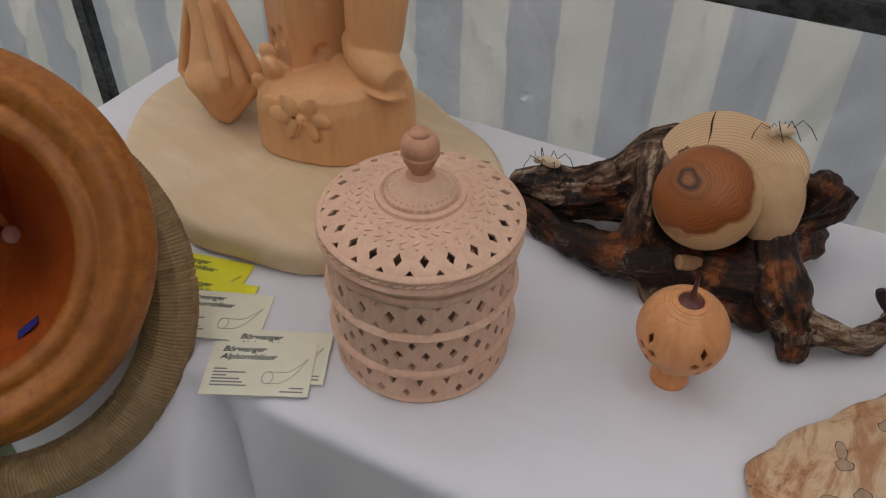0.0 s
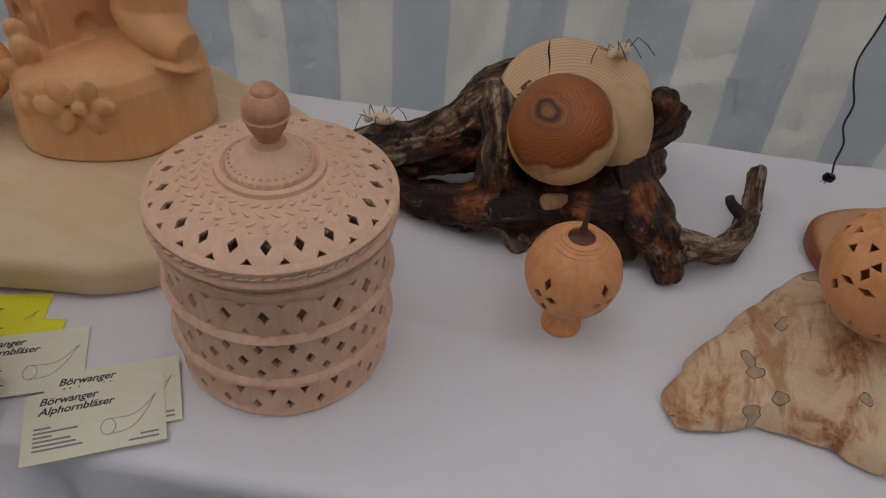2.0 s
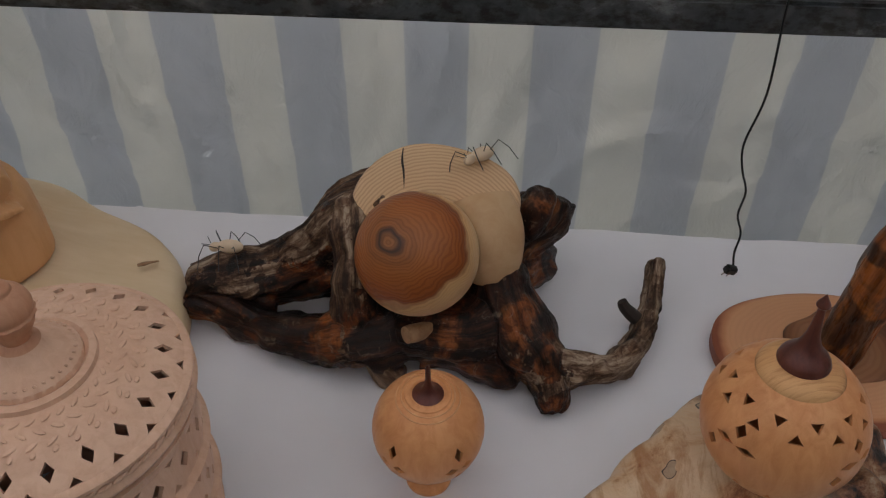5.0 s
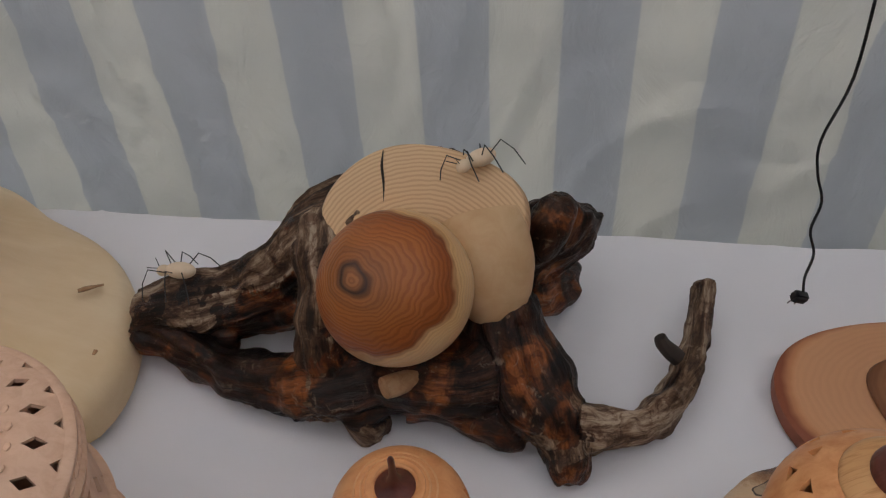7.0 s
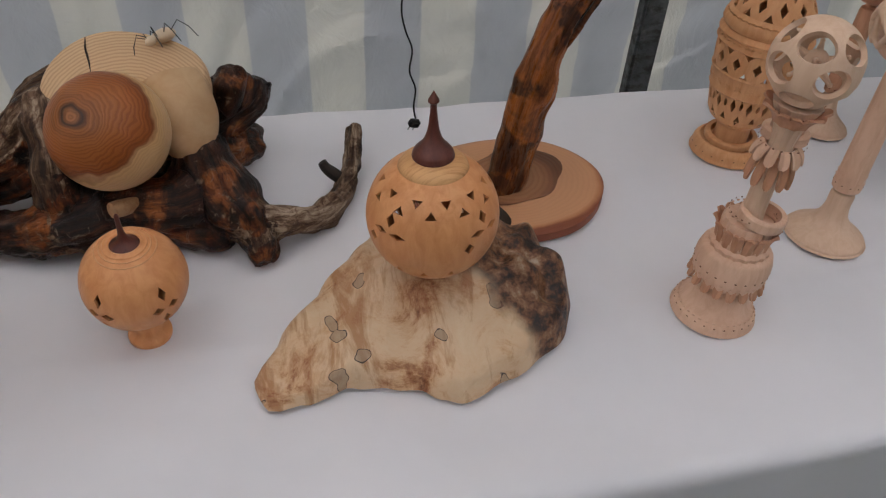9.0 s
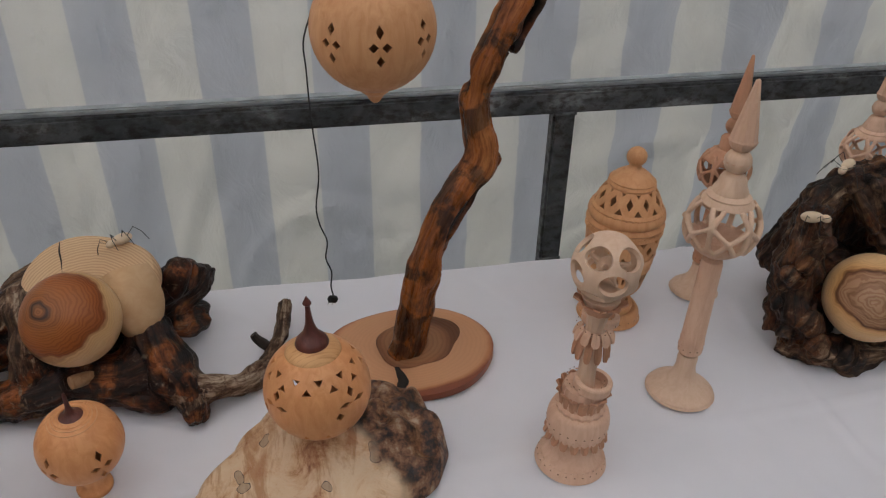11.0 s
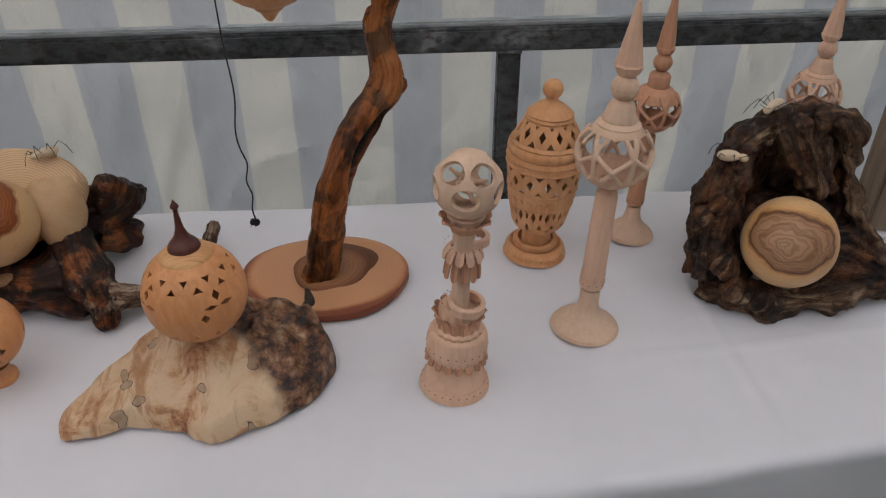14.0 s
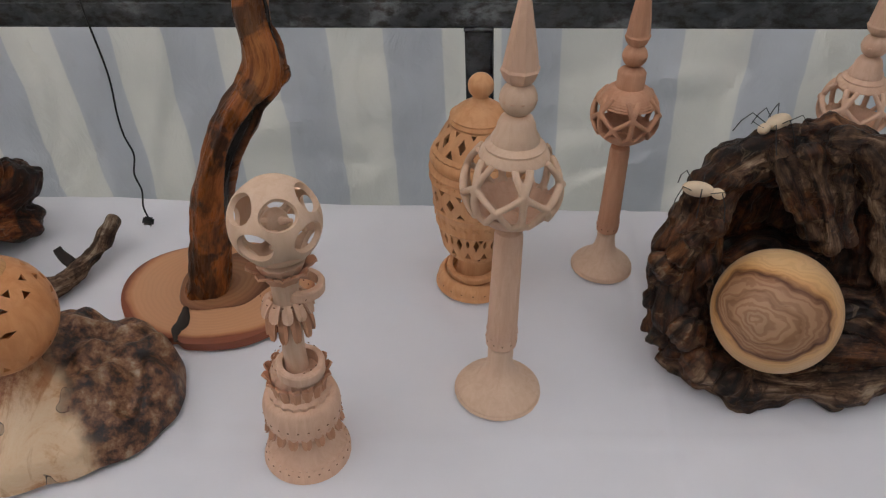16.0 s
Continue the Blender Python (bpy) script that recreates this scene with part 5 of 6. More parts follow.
    hook = bmesh.new()
    top_z = 1.216 - o.z
    tube([(C.x, C.y, C.z + 0.088, 0.0004), (C.x + 0.001, C.y + 0.002, C.z + 0.10, 0.0004), (C.x, C.y, top_z, 0.0004)], 6, hook)
    part("hanging_wire", hook, WIREGREY, l, "thin wire loop")
    # cable from the finial down to the plug
    run = [(0.1808, -0.135, 1.168), (0.165, -0.128, 1.150), (0.150, -0.115, 1.125), (0.134, -0.112, 1.085), (0.1335, -0.113, 1.055), (0.1345, -0.114, 1.006), (0.1375, -0.114, 0.952), (0.1325, -0.112, 0.912), (0.134, -0.110, 0.89), (0.139, -0.108, 0.870), (0.1355, -0.107, 0.850), (0.1395, -0.106, 0.833), (0.137, -0.104, 0.815), (0.1385, -0.1035, 0.803)]
    slack = [min(1.0, max(0.0, (1.16 - z) / 0.05)) * min(1.0, max(0.0, (z - 0.81) / 0.10)) for x, y, z in run]
    cable = tube([(x - o.x - 0.004 * k, y - o.y + 0.030 * k, z - o.z - 0.014 * k, 0.00085) for (x, y, z), k in zip(run, slack)], 6)
    part("cable", cable, WIRE, l, "thin black wavy cable")
    plug = slab_box((0.010, 0.0065, 0.0075), 0.0015)
    pl = part("plug", plug, WIRE, l, "small black plug", m=pose(0.1375 - o.x, -0.1035 - o.y, 0.798 - o.z, 15, 20, 15))
    pins = bmesh.new()
    for s in (-0.0025, 0.0025):
        tube([(s, 0, -0.003, 0.0005), (s, 0, -0.008, 0.0005)], 6, pins, steps=0)
    part("pins", pins, WIREGREY, pl)


DISC = ringed("sawn_cherry", (0.01, 0.01, 0.0), [(0.0, (0.40, 0.18, 0.085)), (0.03, (0.60, 0.30, 0.15)), (0.082, (0.62, 0.31, 0.155)), (0.0865, (0.50, 0.20, 0.085)), (0.089, (0.26, 0.075, 0.035))], 70.0, 0.015, (1, 0.775, 1), rough=0.45, coat=0.05, rings=0.07)
HEART = ringed("dark_heartwood", (0, 0, 0), [(0.0, (0.20, 0.085, 0.040)), (0.026, (0.36, 0.165, 0.075)), (0.034, (0.30, 0.125, 0.055)), (0.041, (0.16, 0.06, 0.026))], 70.0, 0.012, rough=0.4, rings=0.25)
WIREGREY = plain("steel_wire", (0.45, 0.44, 0.42), 0.3, 1.0)
lamp()


# ---------------------------------------------------------------- turned and carved pieces
def tongues(bm, path, count, width, thick=0.0016, seed=0.0):
    """A ruff of cupped leaves round a stem; path gives (radius, height) from the root to the tip."""
    line = smooth_profile(path, 3)
    last = len(line) - 1
    for k in range(count):
        a = math.tau * (k + seed) / count
        u, w = Vector((math.cos(a), math.sin(a), 0)), Vector((-math.sin(a), math.cos(a), 0))
        rings = []
        for i, (r, z) in enumerate(line):
            p, q = line[max(i - 1, 0)], line[min(i + 1, last)]
            t = Vector((q[0] - p[0], q[1] - p[1])).normalized()
            out = u * t.y * -1 + Vector((0, 0, t.x))
            f = i / last
            half = 0.5 * width * (0.72 + 0.28 * f) * math.sqrt(max(0.06, 1 - max(0.0, (f - 0.55) / 0.45) ** 2))
            c = u * r + Vector((0, 0, z))
            rings.append([bm.verts.new(v) for v in (c - w * half + out * thick * 0.9, c, c + w * half + out * thick * 0.9, c + w * half - out * thick * 0.1, c - out * thick, c - w * half - out * thick * 0.1)])
        for b, d in zip(rings, rings[1:]):
            for j in range(6):
                bm.faces.new((b[j], b[(j + 1) % 6], d[(j + 1) % 6], d[j]))
        bm.faces.new(rings[0][::-1])
        bm.faces.new(rings[-1])
    return bm


def beads(bm, radius, z, count, size):
    for k in range(count):
        a = math.tau * k / count
        blob(bm, (radius * math.cos(a), radius * math.sin(a), z), (size * 0.7, size * 1.7, size), (10, 0, math.degrees(a)), sub=1)
    return bm


def marks(bm, radius, z, count, size, tall=1.0, turn=0.0):
    """Little burnt notches cut round a turned band."""
    for k in range(count):
        a = math.tau * (k + turn) / count
        blob(bm, (radius * math.cos(a), radius * math.sin(a), z), (size * 0.4, size, size * tall), (0, 0, math.degrees(a)), sub=1)
    return bm


def ring_of(r0, r1, z0, z1, segs=48):
    return lathe([(r0, z0), (r1, z0 + 0.001), (r1, z1 - 0.001), (r1 - 0.001, z1), (r0, z1), (r0, z0)], segs)


def candlestick():
    c = thing("carved_column", "pale carved wooden column with ruffs, loose rings and openwork ball", "carved column", tilt(0.3336, -0.3128, 0.7505, 2.5, -1.5, 8))
    part("base", lathe(smooth_profile([(0.0, 0.0), (0.0295, 0.0), (0.0312, 0.0025), (0.0305, 0.0065), (0.0278, 0.0095), (0.0258, 0.0115), (0.0215, 0.019), (0.0185, 0.028), (0.0, 0.032)], 3), 64), PALE, c)
    part("base_band", beads(bmesh.new(), 0.0283, 0.0100, 34, 0.0009), PALE, c)
    part("lower_ruff", tongues(bmesh.new(), [(0.0195, 0.0455), (0.0232, 0.0420), (0.0255, 0.0370), (0.0272, 0.0320)], 18, 0.0078), PINK, c, "ring of carved hanging petals")
    part("bulge", lathe(smooth_profile([(0.0, 0.036), (0.0225, 0.036), (0.0258, 0.041), (0.0272, 0.049), (0.0262, 0.058), (0.0215, 0.064), (0.0, 0.065)], 4), 64), PALE, c)
    part("bulge_band", beads(bmesh.new(), 0.0265, 0.0425, 26, 0.0010), PALE, c)
    part("crown", lathe([(0.0, 0.064), (0.0208, 0.064), (0.0212, 0.067), (0.0182, 0.069), (0.0178, 0.085), (0.0168, 0.088), (0.0, 0.088)], 64, wave=lambda t, r, z: r * (1 + 0.035 * math.sin(18 * t))), PALE, c)
    part("middle_ruff", tongues(bmesh.new(), [(0.0175, 0.0690), (0.0184, 0.0760), (0.0200, 0.0815), (0.0232, 0.0850)], 14, 0.0092, seed=0.5), PINK, c, "ring of petals curling outward")
    part("loose_ring", ring_of(0.0118, 0.0162, 0.088, 0.097), PALE, c, "loose carved ring", m=pose(0.0008, -0.001, 0.001, 3, 2, 0))
    part("stem", lathe(smooth_profile([(0.0, 0.086), (0.0080, 0.086), (0.0076, 0.10), (0.0076, 0.118), (0.0085, 0.135), (0.0080, 0.150), (0.0088, 0.160), (0.0115, 0.170), (0.0150, 0.178), (0.0140, 0.180), (0.0, 0.178)], 4), 40,
                       wave=lambda t, r, z: r * (1 + 0.04 * math.sin(12 * t) * (1 if z > 0.14 else 0))), PALE_GREY, c)
    part("upper_ruff", tongues(bmesh.new(), [(0.0085, 0.1430), (0.0118, 0.1375), (0.0138, 0.1290), (0.0145, 0.1210)], 11, 0.0070), PINK, c, "ring of hanging petals")
    part("upper_ruff", tongues(bmesh.new(), [(0.0100, 0.1490), (0.0140, 0.1450), (0.0160, 0.1385)], 11, 0.0078, seed=0.5), PALE, c)
    part("loose_ring", ring_of(0.0112, 0.0155, 0.146, 0.1535), PALE, c, "loose carved ring", m=pose(0.0005, 0, 0.002, -3, 3, 0))
    part("ring_band", beads(bmesh.new(), 0.0158, 0.0925, 20, 0.0009), PALE, c)
    part("sepals", tongues(bmesh.new(), [(0.0105, 0.1660), (0.0130, 0.1715), (0.0168, 0.1755), (0.0215, 0.1775)], 9, 0.0120), PINK, c, "short leaves under the ball")
    part("notches", marks(bmesh.new(), 0.0302, 0.0068, 26, 0.0010, 0.7), BURNT, c, "burnt notches round the foot")
    part("notches", marks(bmesh.new(), 0.0272, 0.0490, 24, 0.0010, 0.7), BURNT, c, "burnt notches round the bulge")
    part("notches", marks(bmesh.new(), 0.0162, 0.0945, 20, 0.0008, 0.7, 0.5), BURNT, c, "burnt notches on the ring")
    part("notches", marks(bmesh.new(), 0.0155, 0.1518, 18, 0.0008, 0.7, 0.5), BURNT, c, "burnt notches on the ring")
    R = 0.0278
    surf_rows = [(-62, -22, 5, [roundhole(0.80, 0.85, 0.52)], 0.5), (-22, 18, 5, [roundhole(0.66, 0.98, 0.5)], 0.0), (18, 62, 5, [roundhole(0.84, 0.92, 0.5)], 0.5)]
    ball = part("openwork_ball", fine_sphere(R, surf_rows, 0.0034), PALE_GREY, c, "hollow ball with round windows", m=pose(0, 0, 0.2065))
    core = bmesh.new()
    blob(core, (0, 0, 0), (0.0085, 0.0085, 0.0085), sub=2)
    for x, y, z in ((1, 1, 0.7), (-1, 1, 0.7), (1, -1, 0.7), (-1, -1, 0.7), (1.3, 0, -0.5), (-1.3, 0, -0.5), (0, 1.3, -0.5), (0, -1.3, -0.5)):
        d = Vector((x, y, z)).normalized()
        tube([(*(d * 0.006), 0.0030), (*(d * 0.0175), 0.0012)], 8, core, steps=0)
        blob(core, d * 0.0178, (0.0018,) * 3, sub=1)
    part("spiked_core", core, PALE_GREY, ball, "loose spiked core inside the ball")
    low = lathe([(0, -R), (R * 0.25, -R * 0.96), (R * math.cos(radians(-62)), R * math.sin(radians(-62)))], 40)
    part("ball_foot", low, PALE_GREY, ball)


def fine_sphere(R, rows, thick, close_top=True):
    """An openwork ball with smooth round windows."""
    bm = bmesh.new()
    N = 32
    surf = lambda s, k: (R * k * math.cos(radians(s)), R * k * math.sin(radians(s)))
    for s0, s1, count, holes, shift in rows:
        for i in range(count):
            t0, w = math.tau * (i + shift) / count, math.tau / count
            h = holes[i % len(holes)]
            sheets = []
            for k in (1.0, 1 - thick / R):
                out, cut = [], []
                for q in range(N):
                    f = q / N * 8
                    a, b, g = int(f), (int(f) + 1) % 8, f - int(f)
                    for src, dst in ((RECT, out), (h, cut)):
                        if src is RECT or len(h) == 8:
                            u = src[a][0] + (src[b][0] - src[a][0]) * g
                            v = src[a][1] + (src[b][1] - src[a][1]) * g
                        dst.append((u, v))
                if holes is ROUND or h[0][1] > 0 and len(h) == 8:
                    cu = sum(p[0] for p in h) / 8
                    cv = sum(p[1] for p in h) / 8
                    ru, rv = max(p[0] for p in h) - cu, max(p[1] for p in h) - cv
                    cut = [(cu + ru * math.sin(math.tau * q / N), cv - rv * math.cos(math.tau * q / N)) for q in range(N)]
                rings = []
                for f in (0, 0.5, 1):
                    row = []
                    for (u, v), (x, y) in zip(out, cut):
                        p, z = surf(s0 + (v + (y - v) * f) * (s1 - s0), k)
                        t = t0 + (u + (x - u) * f) * w
                        row.append(bm.verts.new((p * math.cos(t), p * math.sin(t), z)))
                    rings.append(row)
                for a, b in zip(rings, rings[1:]):
                    for q in range(N):
                        j = (q + 1) % N
                        bm.faces.new((a[q], a[j], b[j], b[q]))
                sheets.append(rings[-1])
            for q in range(N):
                j = (q + 1) % N
                bm.faces.new((sheets[0][q], sheets[0][j], sheets[1][j], sheets[1][q]))
    if close_top:
        s = rows[-1][1]
        for k in (1.0, 1 - thick / R):
            lathe([surf(s + (90 - s) * q / 5, k) if q < 5 else (0, R * k) for q in range(6)], 40, bm)
    return weld(bm)


ROUND = None
candlestick()


def lattice(bm, R, n, lows, width, flat):
    """Zigzag ribs round a ball: knots at the given latitudes, joined in turn, sharing windows like leaded panes."""
    def at(lat, lon, k=1.0):
        return (R * k * math.cos(radians(lat)) * math.cos(lon), R * k * math.cos(radians(lat)) * math.sin(lon), R * k * math.sin(radians(lat)))

    def rib(a, b):
        pts = []
        for k in range(6):
            f = k / 5
            lat, lon = a[0] + (b[0] - a[0]) * f, a[1] + (b[1] - a[1]) * f
            pts.append((*at(lat, lon), width))
        tube(pts, 8, bm, steps=0, flat=flat)
    w = math.tau / n
    top, mid, point, low = lows
    for i in range(n):
        t = i * w
        for side in (-1, 1):
            rib((top, t + side * 0.30 * w), (mid, t + side * 0.5 * w))
            rib((mid, t + side * 0.5 * w), (point, t))
            rib((point, t), (low, t + side * 0.30 * w))
            rib((mid, t + side * 0.5 * w), (low + 10, t + side * 0.5 * w))
            rib((low + 10, t + side * 0.5 * w), (low, t + side * 0.30 * w))
    return bm


def goblet(m, label, h, material, material2, spire, checked=False, footwood=None):
    """A stemmed openwork ball with a spire; h scales the heights."""
    g = thing("lattice_goblet", label, "wooden goblet", m, "turned goblets with spires")
    S = h
    foot = lathe(smooth_profile([(0.0, 0.0), (0.030 * S, 0.0), (0.0312 * S, 0.002), (0.0295 * S, 0.005), (0.021 * S, 0.0115), (0.0125 * S, 0.020), (0.0092 * S, 0.031), (0.0085 * S, 0.043 * S), (0.0, 0.045 * S)], 4), 56)
    part("foot", foot, footwood or material, g)
    col = lathe([(0.0085 * S, 0.045 * S), (0.0108 * S, 0.047 * S), (0.0113 * S, 0.052 * S), (0.0106 * S, 0.059 * S), (0.0112 * S, 0.0605 * S), (0.0106 * S, 0.063 * S), (0.0095 * S, 0.140 * S), (0.0088 * S, 0.144 * S), (0.0055 * S, 0.1465 * S), (0.0055 * S, 0.149 * S), (0.009 * S, 0.155 * S)], 40,
                wave=lambda t, r, z: r)
    part("stem", col, material2, g)
    part("stem_band", beads(bmesh.new(), 0.0112 * S, 0.0555 * S, 10, 0.0010), material2, g)
    part("notches", marks(bmesh.new(), 0.0113 * S, 0.0520 * S, 11, 0.0008, 0.8), BURNT, g, "burnt notches on the stem")
    R, zc = 0.0305 * S, 0.1795 * S
    bm = lattice(bmesh.new(), R, 6, (44, 14, -8, -34), 0.0027 * S, 0.8)
    organic(part("openwork_ball", bm, material, g, "hollow ball of carved strapwork", m=pose(0, 0, zc)), 0.0009, soft=2)
    cup = lathe(smooth_profile([(0.006 * S, -R * 0.985), (R * 0.45, -R * 0.90), (R * math.cos(radians(-45)), R * math.sin(radians(-45))), (R * math.cos(radians(-26)), R * math.sin(radians(-26))), (R * 0.84, -R * 0.42), (R * 0.66, -R * 0.60), (R * 0.4, -R * 0.82), (0.0, -R * 0.88)], 4), 48)
    part("cup", cup, material2, g, m=pose(0, 0, zc))
    z0 = zc + R * 0.69
    cap = lathe([(R * 0.58, z0 - 0.002), (R * 0.71, z0 - 0.001), (R * 0.70, z0 + 0.001), (R * 0.60, z0 + 0.0045 * S), (R * 0.605, z0 + 0.006 * S), (R * 0.48, z0 + 0.009 * S), (R * 0.48, z0 + 0.0112 * S), (R * 0.40, z0 + 0.0155 * S), (R * 0.37, z0 + 0.020 * S), (R * 0.31, z0 + 0.024 * S), (0.0055 * S, z0 + 0.0265 * S), (0, z0 + 0.027 * S)], 48,
                wave=(lambda t, r, z: r * (1 + 0.02 * math.copysign(1, math.sin(26 * t)))) if checked else None)
    if checked:
        # domed cap cut into little squares
        rows = []
        for q in range(16):
            a = radians(24 + 34 * q / 15)
            rows.append((R * 1.02 * math.cos(a) * (1 - 0.022 * (q % 2)), zc + R * 1.02 * math.sin(a)))
        cap = lathe([(R * 0.80, zc + R * 0.34), *rows, (R * 0.42, zc + R * 0.90), (R * 0.42, z0 + 0.020 * S), (R * 0.36, z0 + 0.0225 * S), (0.0055 * S, z0 + 0.0255 * S), (0, z0 + 0.026 * S)], 104, wave=lambda t, r, z: r * (1 + 0.010 * math.copysign(1, math.sin(26 * t)) * (1 if z < zc + R * 0.88 else 0)))
    part("cap", cap, material, g, "stepped cap over the ball")
    zb = z0 + 0.036 * S
    part("bulb", lathe([(0.0112 * S * math.cos(a), 0.0112 * S * math.sin(a) * 0.98) for a in [radians(-88 + 176 * k / 14) for k in range(15)]], 36), material, g, m=pose(0, 0, zb))
    part("bulb_band", beads(bmesh.new(), 0.0108 * S, zb, 12, 0.0011), material2, g)
    zs = zb + 0.010 * S
    top = lathe([(0.0, zs), (0.0075 * S, zs), (0.0098 * S, zs + 0.003 * S), (0.0118 * S, zs + 0.008 * S), (0.0108 * S, zs + 0.0095 * S), (0.0090 * S, zs + spire * 0.35), (0.0050 * S, zs + spire * 0.72), (0.0020 * S, zs + spire), (0, zs + spire + 0.0015)], 8)
    part("spire", top, material2, g, "eight-sided pointed spire", smooth=False)
    return g


goblet(tilt(0.4697, -0.2449, 0.7505, 2.6, -3.0, 14), "tall pale wooden goblet with strapwork ball and spire", 1.05, PALE_GREY, PALE, 0.060)
goblet(tilt(0.5578, -0.0880, 0.7505, 2.6, -2.0, 5), "pinkish wooden goblet with checked cap and strapwork ball", 0.87, PINK, PINK, 0.066, True, PALE_GREY)
goblet(tilt(0.7420, -0.0700, 0.7505, 1.5, -1.0, 22), "pale wooden goblet with strapwork ball behind the root", 0.88, PALE, PALE, 0.060)


def lantern():
    l = thing("pierced_lantern", "orange alderwood lantern jar with pierced bands and round knob", "lantern", tilt(0.4421, -0.1146, 0.7505, 2.2, -2.0, 10))
    part("foot", lathe(smooth_profile([(0.0, 0.0), (0.0325, 0.0), (0.0335, 0.003), (0.0330, 0.009), (0.0300, 0.0135), (0.0275, 0.0142), (0.0265, 0.012), (0.020, 0.0115), (0.0165, 0.014), (0.0158, 0.022), (0.0165, 0.031), (0.020, 0.037), (0.0, 0.038)], 3), 64), ORANGE, l)
    part("foot_ring", ring_of(0.0195, 0.0245, 0.0135, 0.0205), ORANGE, l, "loose ring on the foot", m=pose(0, 0, 0.0005, 3, -3, 0))
    part("foot_band", beads(bmesh.new(), 0.0322, 0.0075, 20, 0.0010), ORANGE, l)
    prof = lambda z: 0.0280 + 0.0115 * math.sin(min(1.0, (z - 0.038) / 0.085) * math.pi / 2)
    band = lambda a, b: (lambda s: (prof(a + (b - a) * s), a + (b - a) * s))
    bm = lathe([(0.0, 0.037), (0.020, 0.037), (0.0262, 0.039), (prof(0.045), 0.045)], 72)
    pierced(bm, band(0.045, 0.068), [(0, 0.4, 28, [None, triangle(0.8, 0.8, 0.45)], 0), (0.4, 1, 28, [diamond(0.72, 1.05), roundhole(0.4, 0.6, 0.6)], 0)], 0.0022)
    lathe([(prof(0.068), 0.068), (prof(0.07) + 0.001, 0.0695), (prof(0.071), 0.071), (prof(0.086), 0.086), (prof(0.087) + 0.001, 0.0875), (prof(0.089), 0.089)], 72, bm)
    pierced(bm, band(0.089, 0.112), [(0, 0.28, 26, [None, triangle(0.85, 0.9, 0.5)], 0), (0.28, 0.75, 26, [diamond(0.86, 1.1), None], 0), (0.75, 1, 26, [None, triangle(0.85, 0.9, 0.5, True)], 0)], 0.0022)
    lathe([(prof(0.112), 0.112), (0.0410, 0.1135), (0.0398, 0.116), (0.0398, 0.120), (0.0412, 0.1215), (0.0400, 0.124), (0.0375, 0.126)], 72, bm)
    part("body", weld(bm), ORANGE, l)
    rel = bmesh.new()
    for k in range(22):
        a = math.tau * k / 22
        for z, tw in ((0.0785, 55), (0.0785, -55)):
            r = prof(z)
            blob(rel, (r * math.cos(a), r * math.sin(a), z), (0.0009, 0.0010, 0.0045), (tw, 0, math.degrees(a)), sub=1)
    part("carved_band", rel, ORANGE, l, "carved crosses round the middle")
    part("bead_band", beads(bmesh.new(), 0.0400, 0.1178, 40, 0.0011), ORANGE, l)
    part("notches", marks(bmesh.new(), 0.0333, 0.0065, 20, 0.0009, 0.8, 0.5), BURNT, l, "burnt notches on the foot")
    lid = lathe([(0.0, 0.1262), (0.0385, 0.1262), (0.0405, 0.130), (0.0398, 0.1345), (0.0375, 0.1370), (0.0378, 0.1385), (0.0355, 0.1415)], 72)
    pierced(lid, lambda s: (0.0355 - 0.0112 * s + 0.001 * math.sin(s * math.pi), 0.1415 + 0.0205 * s), [(0, 0.34, 22, [None, triangle(0.8, 0.9, 0.5)], 0), (0.34, 0.8, 22, [diamond(0.8, 1.2, 0.42), None], 0), (0.8, 1, 22, [None, triangle(0.6, 0.8, 0.4, True)], 0)], 0.002)
    lathe([(0.024, 0.162), (0.0248, 0.164), (0.0235, 0.1665), (0.0240, 0.168), (0.020, 0.171), (0.0185, 0.173), (0.013, 0.177), (0.0075, 0.180), (0.0062, 0.183), (0.0062, 0.1845)], 64, lid)
    beads(lid, 0.0378, 0.1376, 38, 0.0011)
    lid_ob = part("lid", weld(lid), ORANGE, l, "pierced domed lid")
    part("knob", lathe(smooth_profile([(0.0062, 0.184), (0.0092, 0.188), (0.0102, 0.192), (0.0098, 0.196), (0.0070, 0.200), (0.0035, 0.2022), (0.0, 0.2028)], 4), 36, wave=lambda t, r, z: r * (1 + 0.04 * math.sin(12 * t) * math.exp(-((z - 0.191) / 0.001) ** 2))), ORANGE, lid_ob, "round grooved knob")


lantern()


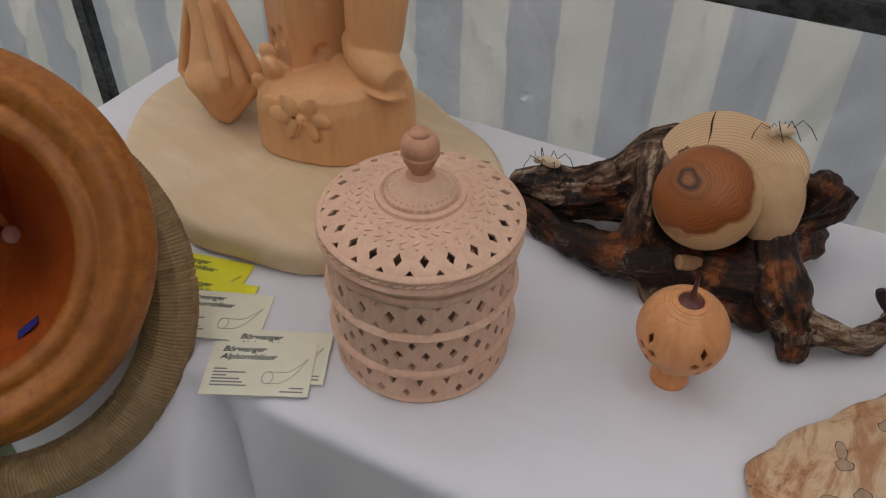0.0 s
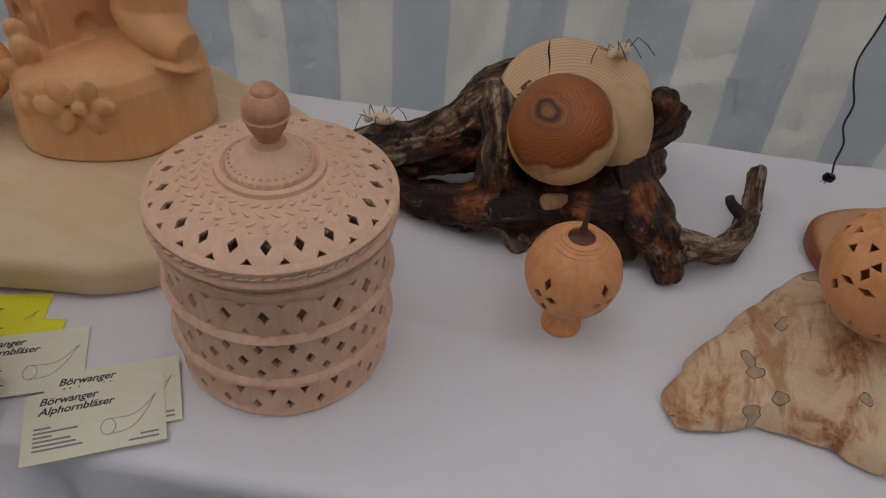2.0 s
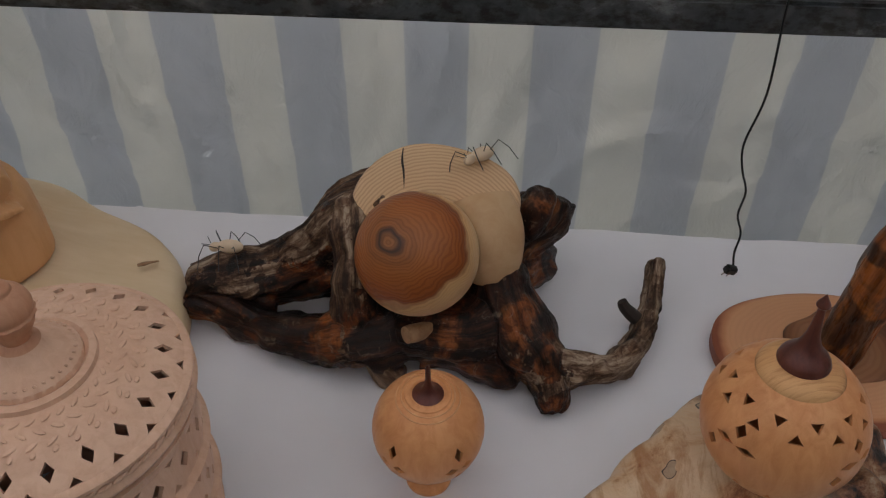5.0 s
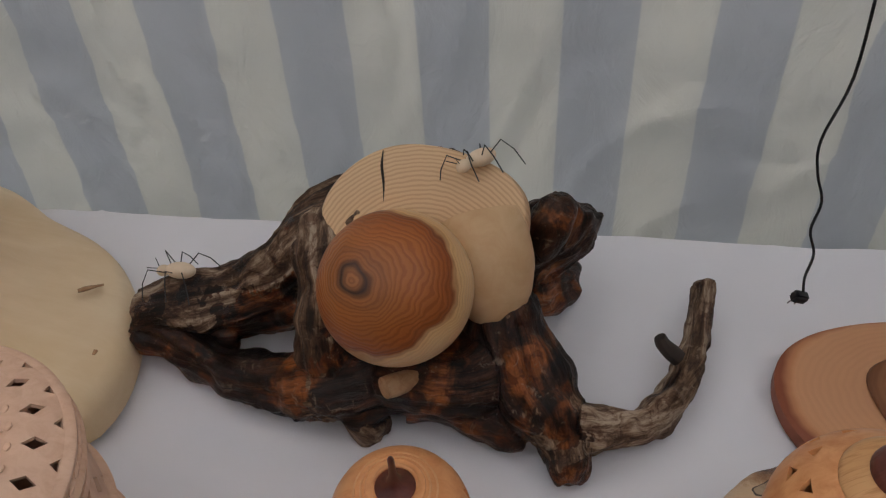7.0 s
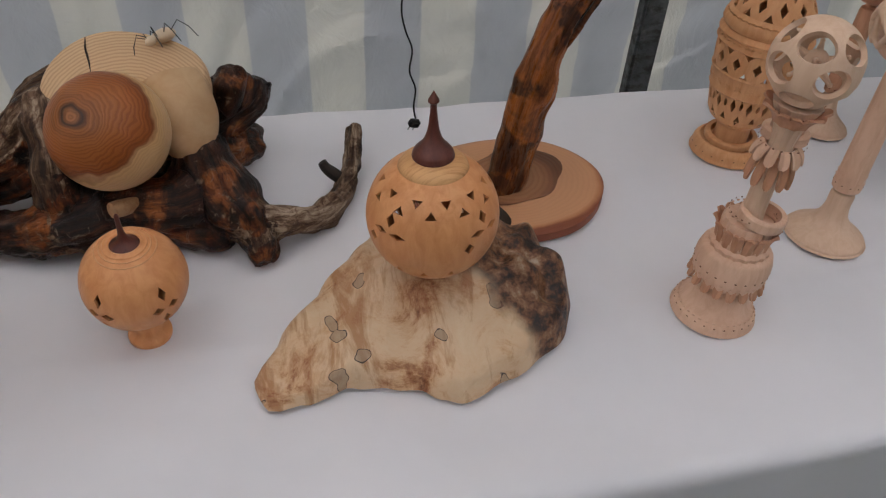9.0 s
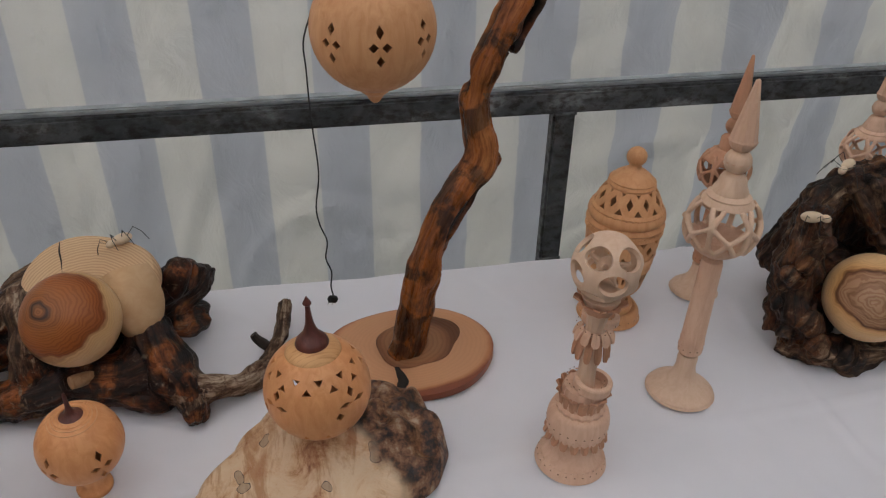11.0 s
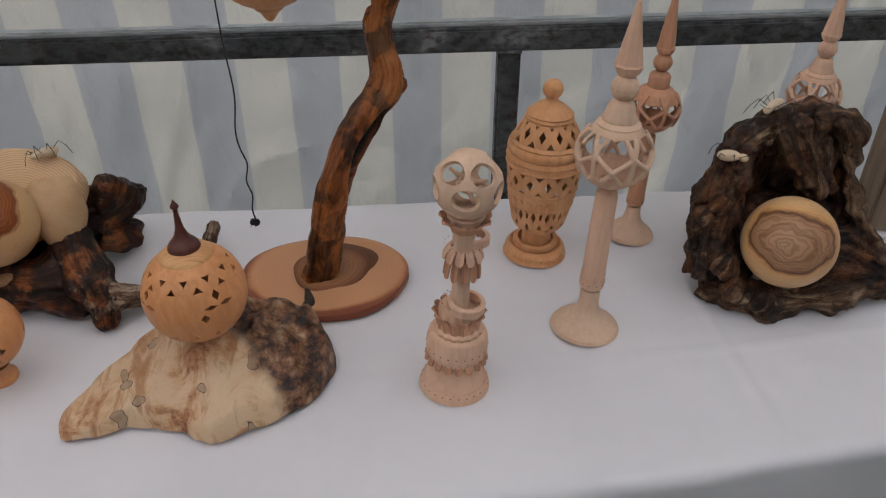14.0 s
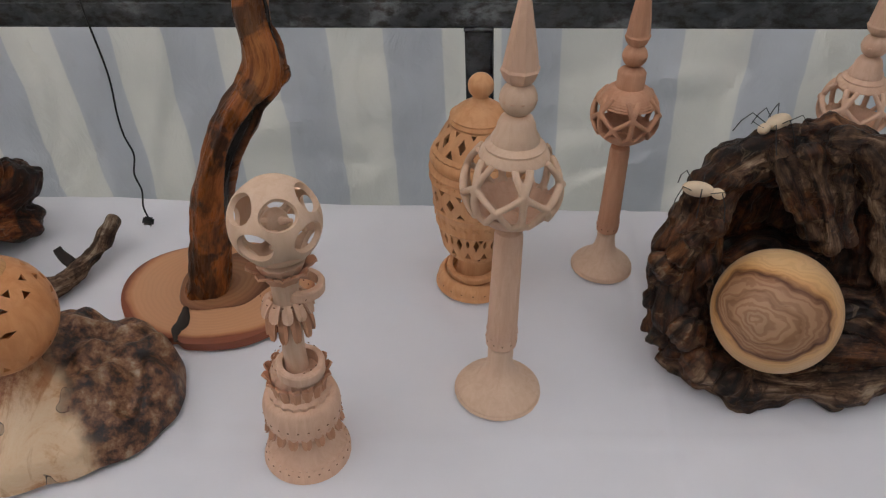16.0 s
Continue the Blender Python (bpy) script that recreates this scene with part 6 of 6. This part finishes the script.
# ---------------------------------------------------------------- hollow root with its ball
def root_b():
    o = Vector((0.68, -0.18, 0.75))
    r = thing("tree_root", "hollow gnarled brown root holding a polished ball", "tree root", pose(*o))
    runs = []

    def run(pts, segs=18, weather=0.0):
        runs.append(([(x - o.x, y - o.y, z - o.z, q) for x, y, z, q in pts], segs, weather))
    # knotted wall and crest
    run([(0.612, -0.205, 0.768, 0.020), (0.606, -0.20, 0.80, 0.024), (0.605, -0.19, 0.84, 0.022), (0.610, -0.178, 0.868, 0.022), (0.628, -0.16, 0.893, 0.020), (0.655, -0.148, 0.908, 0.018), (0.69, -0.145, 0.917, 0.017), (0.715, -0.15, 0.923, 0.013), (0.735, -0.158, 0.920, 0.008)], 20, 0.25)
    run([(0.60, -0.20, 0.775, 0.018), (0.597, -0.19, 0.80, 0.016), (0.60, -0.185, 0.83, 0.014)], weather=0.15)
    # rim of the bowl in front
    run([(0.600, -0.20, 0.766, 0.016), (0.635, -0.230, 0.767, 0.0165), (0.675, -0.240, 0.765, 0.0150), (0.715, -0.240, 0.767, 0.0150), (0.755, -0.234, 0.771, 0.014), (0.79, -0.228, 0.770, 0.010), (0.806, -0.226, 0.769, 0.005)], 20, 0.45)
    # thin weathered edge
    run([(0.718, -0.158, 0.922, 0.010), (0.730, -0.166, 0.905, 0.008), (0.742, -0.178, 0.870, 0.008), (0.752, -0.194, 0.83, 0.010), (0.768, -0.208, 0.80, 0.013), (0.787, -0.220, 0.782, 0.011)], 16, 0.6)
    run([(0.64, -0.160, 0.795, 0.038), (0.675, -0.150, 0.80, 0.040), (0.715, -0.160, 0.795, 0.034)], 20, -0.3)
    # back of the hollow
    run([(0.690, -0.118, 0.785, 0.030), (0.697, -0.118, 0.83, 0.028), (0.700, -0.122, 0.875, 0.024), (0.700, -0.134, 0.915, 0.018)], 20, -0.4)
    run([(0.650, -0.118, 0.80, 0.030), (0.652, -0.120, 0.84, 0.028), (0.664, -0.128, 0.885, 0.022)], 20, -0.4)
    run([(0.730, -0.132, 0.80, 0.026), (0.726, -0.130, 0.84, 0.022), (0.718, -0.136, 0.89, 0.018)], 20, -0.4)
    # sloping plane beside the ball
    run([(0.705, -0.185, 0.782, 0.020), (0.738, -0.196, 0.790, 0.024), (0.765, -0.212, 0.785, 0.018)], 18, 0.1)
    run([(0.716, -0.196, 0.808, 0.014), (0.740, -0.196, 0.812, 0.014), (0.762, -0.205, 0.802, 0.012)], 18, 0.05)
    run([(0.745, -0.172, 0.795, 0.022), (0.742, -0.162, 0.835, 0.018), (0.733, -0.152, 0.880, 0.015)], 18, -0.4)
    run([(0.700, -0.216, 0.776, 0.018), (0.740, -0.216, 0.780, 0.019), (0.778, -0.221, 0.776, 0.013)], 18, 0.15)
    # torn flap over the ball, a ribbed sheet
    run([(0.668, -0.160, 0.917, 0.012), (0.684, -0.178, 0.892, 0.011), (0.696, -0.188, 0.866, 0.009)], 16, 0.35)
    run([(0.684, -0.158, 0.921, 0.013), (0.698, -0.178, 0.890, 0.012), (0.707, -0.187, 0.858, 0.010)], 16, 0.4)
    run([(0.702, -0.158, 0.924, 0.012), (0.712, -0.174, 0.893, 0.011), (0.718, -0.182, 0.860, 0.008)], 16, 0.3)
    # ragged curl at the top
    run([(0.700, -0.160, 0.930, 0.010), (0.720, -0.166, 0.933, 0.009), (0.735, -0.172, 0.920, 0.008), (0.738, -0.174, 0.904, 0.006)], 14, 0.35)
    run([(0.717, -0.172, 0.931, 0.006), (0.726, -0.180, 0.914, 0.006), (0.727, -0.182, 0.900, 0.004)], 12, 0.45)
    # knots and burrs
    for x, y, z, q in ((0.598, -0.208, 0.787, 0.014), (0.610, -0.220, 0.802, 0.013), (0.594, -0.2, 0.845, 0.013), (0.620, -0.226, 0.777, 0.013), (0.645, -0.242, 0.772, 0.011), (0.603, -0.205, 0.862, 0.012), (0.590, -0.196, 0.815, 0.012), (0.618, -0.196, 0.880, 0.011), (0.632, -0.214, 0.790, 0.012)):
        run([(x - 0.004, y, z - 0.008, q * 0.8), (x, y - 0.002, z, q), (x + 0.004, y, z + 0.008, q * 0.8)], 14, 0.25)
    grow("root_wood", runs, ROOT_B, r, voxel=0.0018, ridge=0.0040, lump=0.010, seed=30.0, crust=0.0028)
    peg = tube([(0.737 - o.x, -0.232 - o.y, 0.772 - o.z, 0.007), (0.739 - o.x, -0.240 - o.y, 0.760 - o.z, 0.005), (0.740 - o.x, -0.243 - o.y, 0.7515 - o.z, 0.003)], 10, rough=0.001, freq=80)
    part("peg", peg, TWIG, r, "short peg foot")


root_b()
BALL_R = ringed("olive_swirl", (0.012, -0.009, 0.056), [(0.0, (0.47, 0.27, 0.155)), (0.007, (0.52, 0.31, 0.18)), (0.0095, (0.22, 0.10, 0.05)), (0.0115, (0.48, 0.275, 0.155)), (0.018, (0.45, 0.25, 0.135)), (0.0205, (0.24, 0.105, 0.045)), (0.0225, (0.45, 0.25, 0.135)), (0.032, (0.40, 0.20, 0.10)), (0.0352, (0.13, 0.045, 0.016)), (0.0375, (0.52, 0.23, 0.075)), (0.042, (0.74, 0.41, 0.17)), (0.06, (0.76, 0.49, 0.245)), (0.1, (0.68, 0.38, 0.16))], 68.0, 0.058, (1.2, 1.0, 0.92), (0, 0, 0), 0.36, 0.15, rings=0.5, reach=0.040, warp=11.0)
ball_box("wooden_ball", "polished olive-wood ball with brown swirling heart inside the root", pose(0.6676, -0.2275, 0.8286), 0.0447, BALL_R)
ant(pose(0.664, -0.142, 0.926, 0, 0, 215), "pale wooden ant with wire legs on the hollow root's top", 0.9)
ant(pose(0.611, -0.184, 0.895, 0, 0, -14), "pale wooden ant with wire legs on the hollow root's side", 0.9)
ant(pose(0.775, -0.205, 0.800, 0, 25, 60), "pale wooden ant behind the hollow root's low end", 0.8)


# ---------------------------------------------------------------- carved frame with hanging ball
def stand():
    s = thing("display_stand", "tall weathered plank stand with planed front and curved inner arms", "display stand", STAND)
    part("upright", slab_box((0.034, 0.060, 0.62), 0.003, m=pose(0.017, 0.03, 0.31)), TIMBER, s, "weathered grey-brown upright plank")
    part("front_plank", slab_box((0.040, 0.012, 0.62), 0.002, m=pose(0.055, 0.008, 0.31)), LIGHTPLANK, s, "planed pale plank")
    part("foot_board", slab_box((0.20, 0.05, 0.062), 0.003, m=pose(0.176, 0.027, 0.031)), LIGHTPLANK, s, "pale foot board")
    arm = tube([(0.074, 0.02, 0.068, 0.012), (0.105, 0.02, 0.072, 0.012), (0.135, 0.02, 0.088, 0.012), (0.16, 0.02, 0.12, 0.012)], 14, flat=0.9)
    part("lower_arm", arm, LIGHTPLANK, s, "curved carved arm")
    arm = tube([(0.074, 0.02, 0.33, 0.010), (0.085, 0.02, 0.27, 0.014), (0.11, 0.02, 0.25, 0.013), (0.15, 0.02, 0.245, 0.012)], 14, flat=0.9)
    part("upper_arm", arm, LIGHTPLANK, s, "curved carved arm")
    ball = hole_sphere(0.042, [(-30, -12, 14, [diamond(0.5, 0.8), None], 0), (-12, 10, 14, [diamond(0.4, 0.7), None], 0.5), (10, 26, 14, [diamond(0.5, 0.7), None], 0)], 0.003, -88, 88)
    part("pierced_ball", ball, CHERRY, s, "hanging orange pierced ball", m=pose(0.135, 0.02, 0.172))


stand()
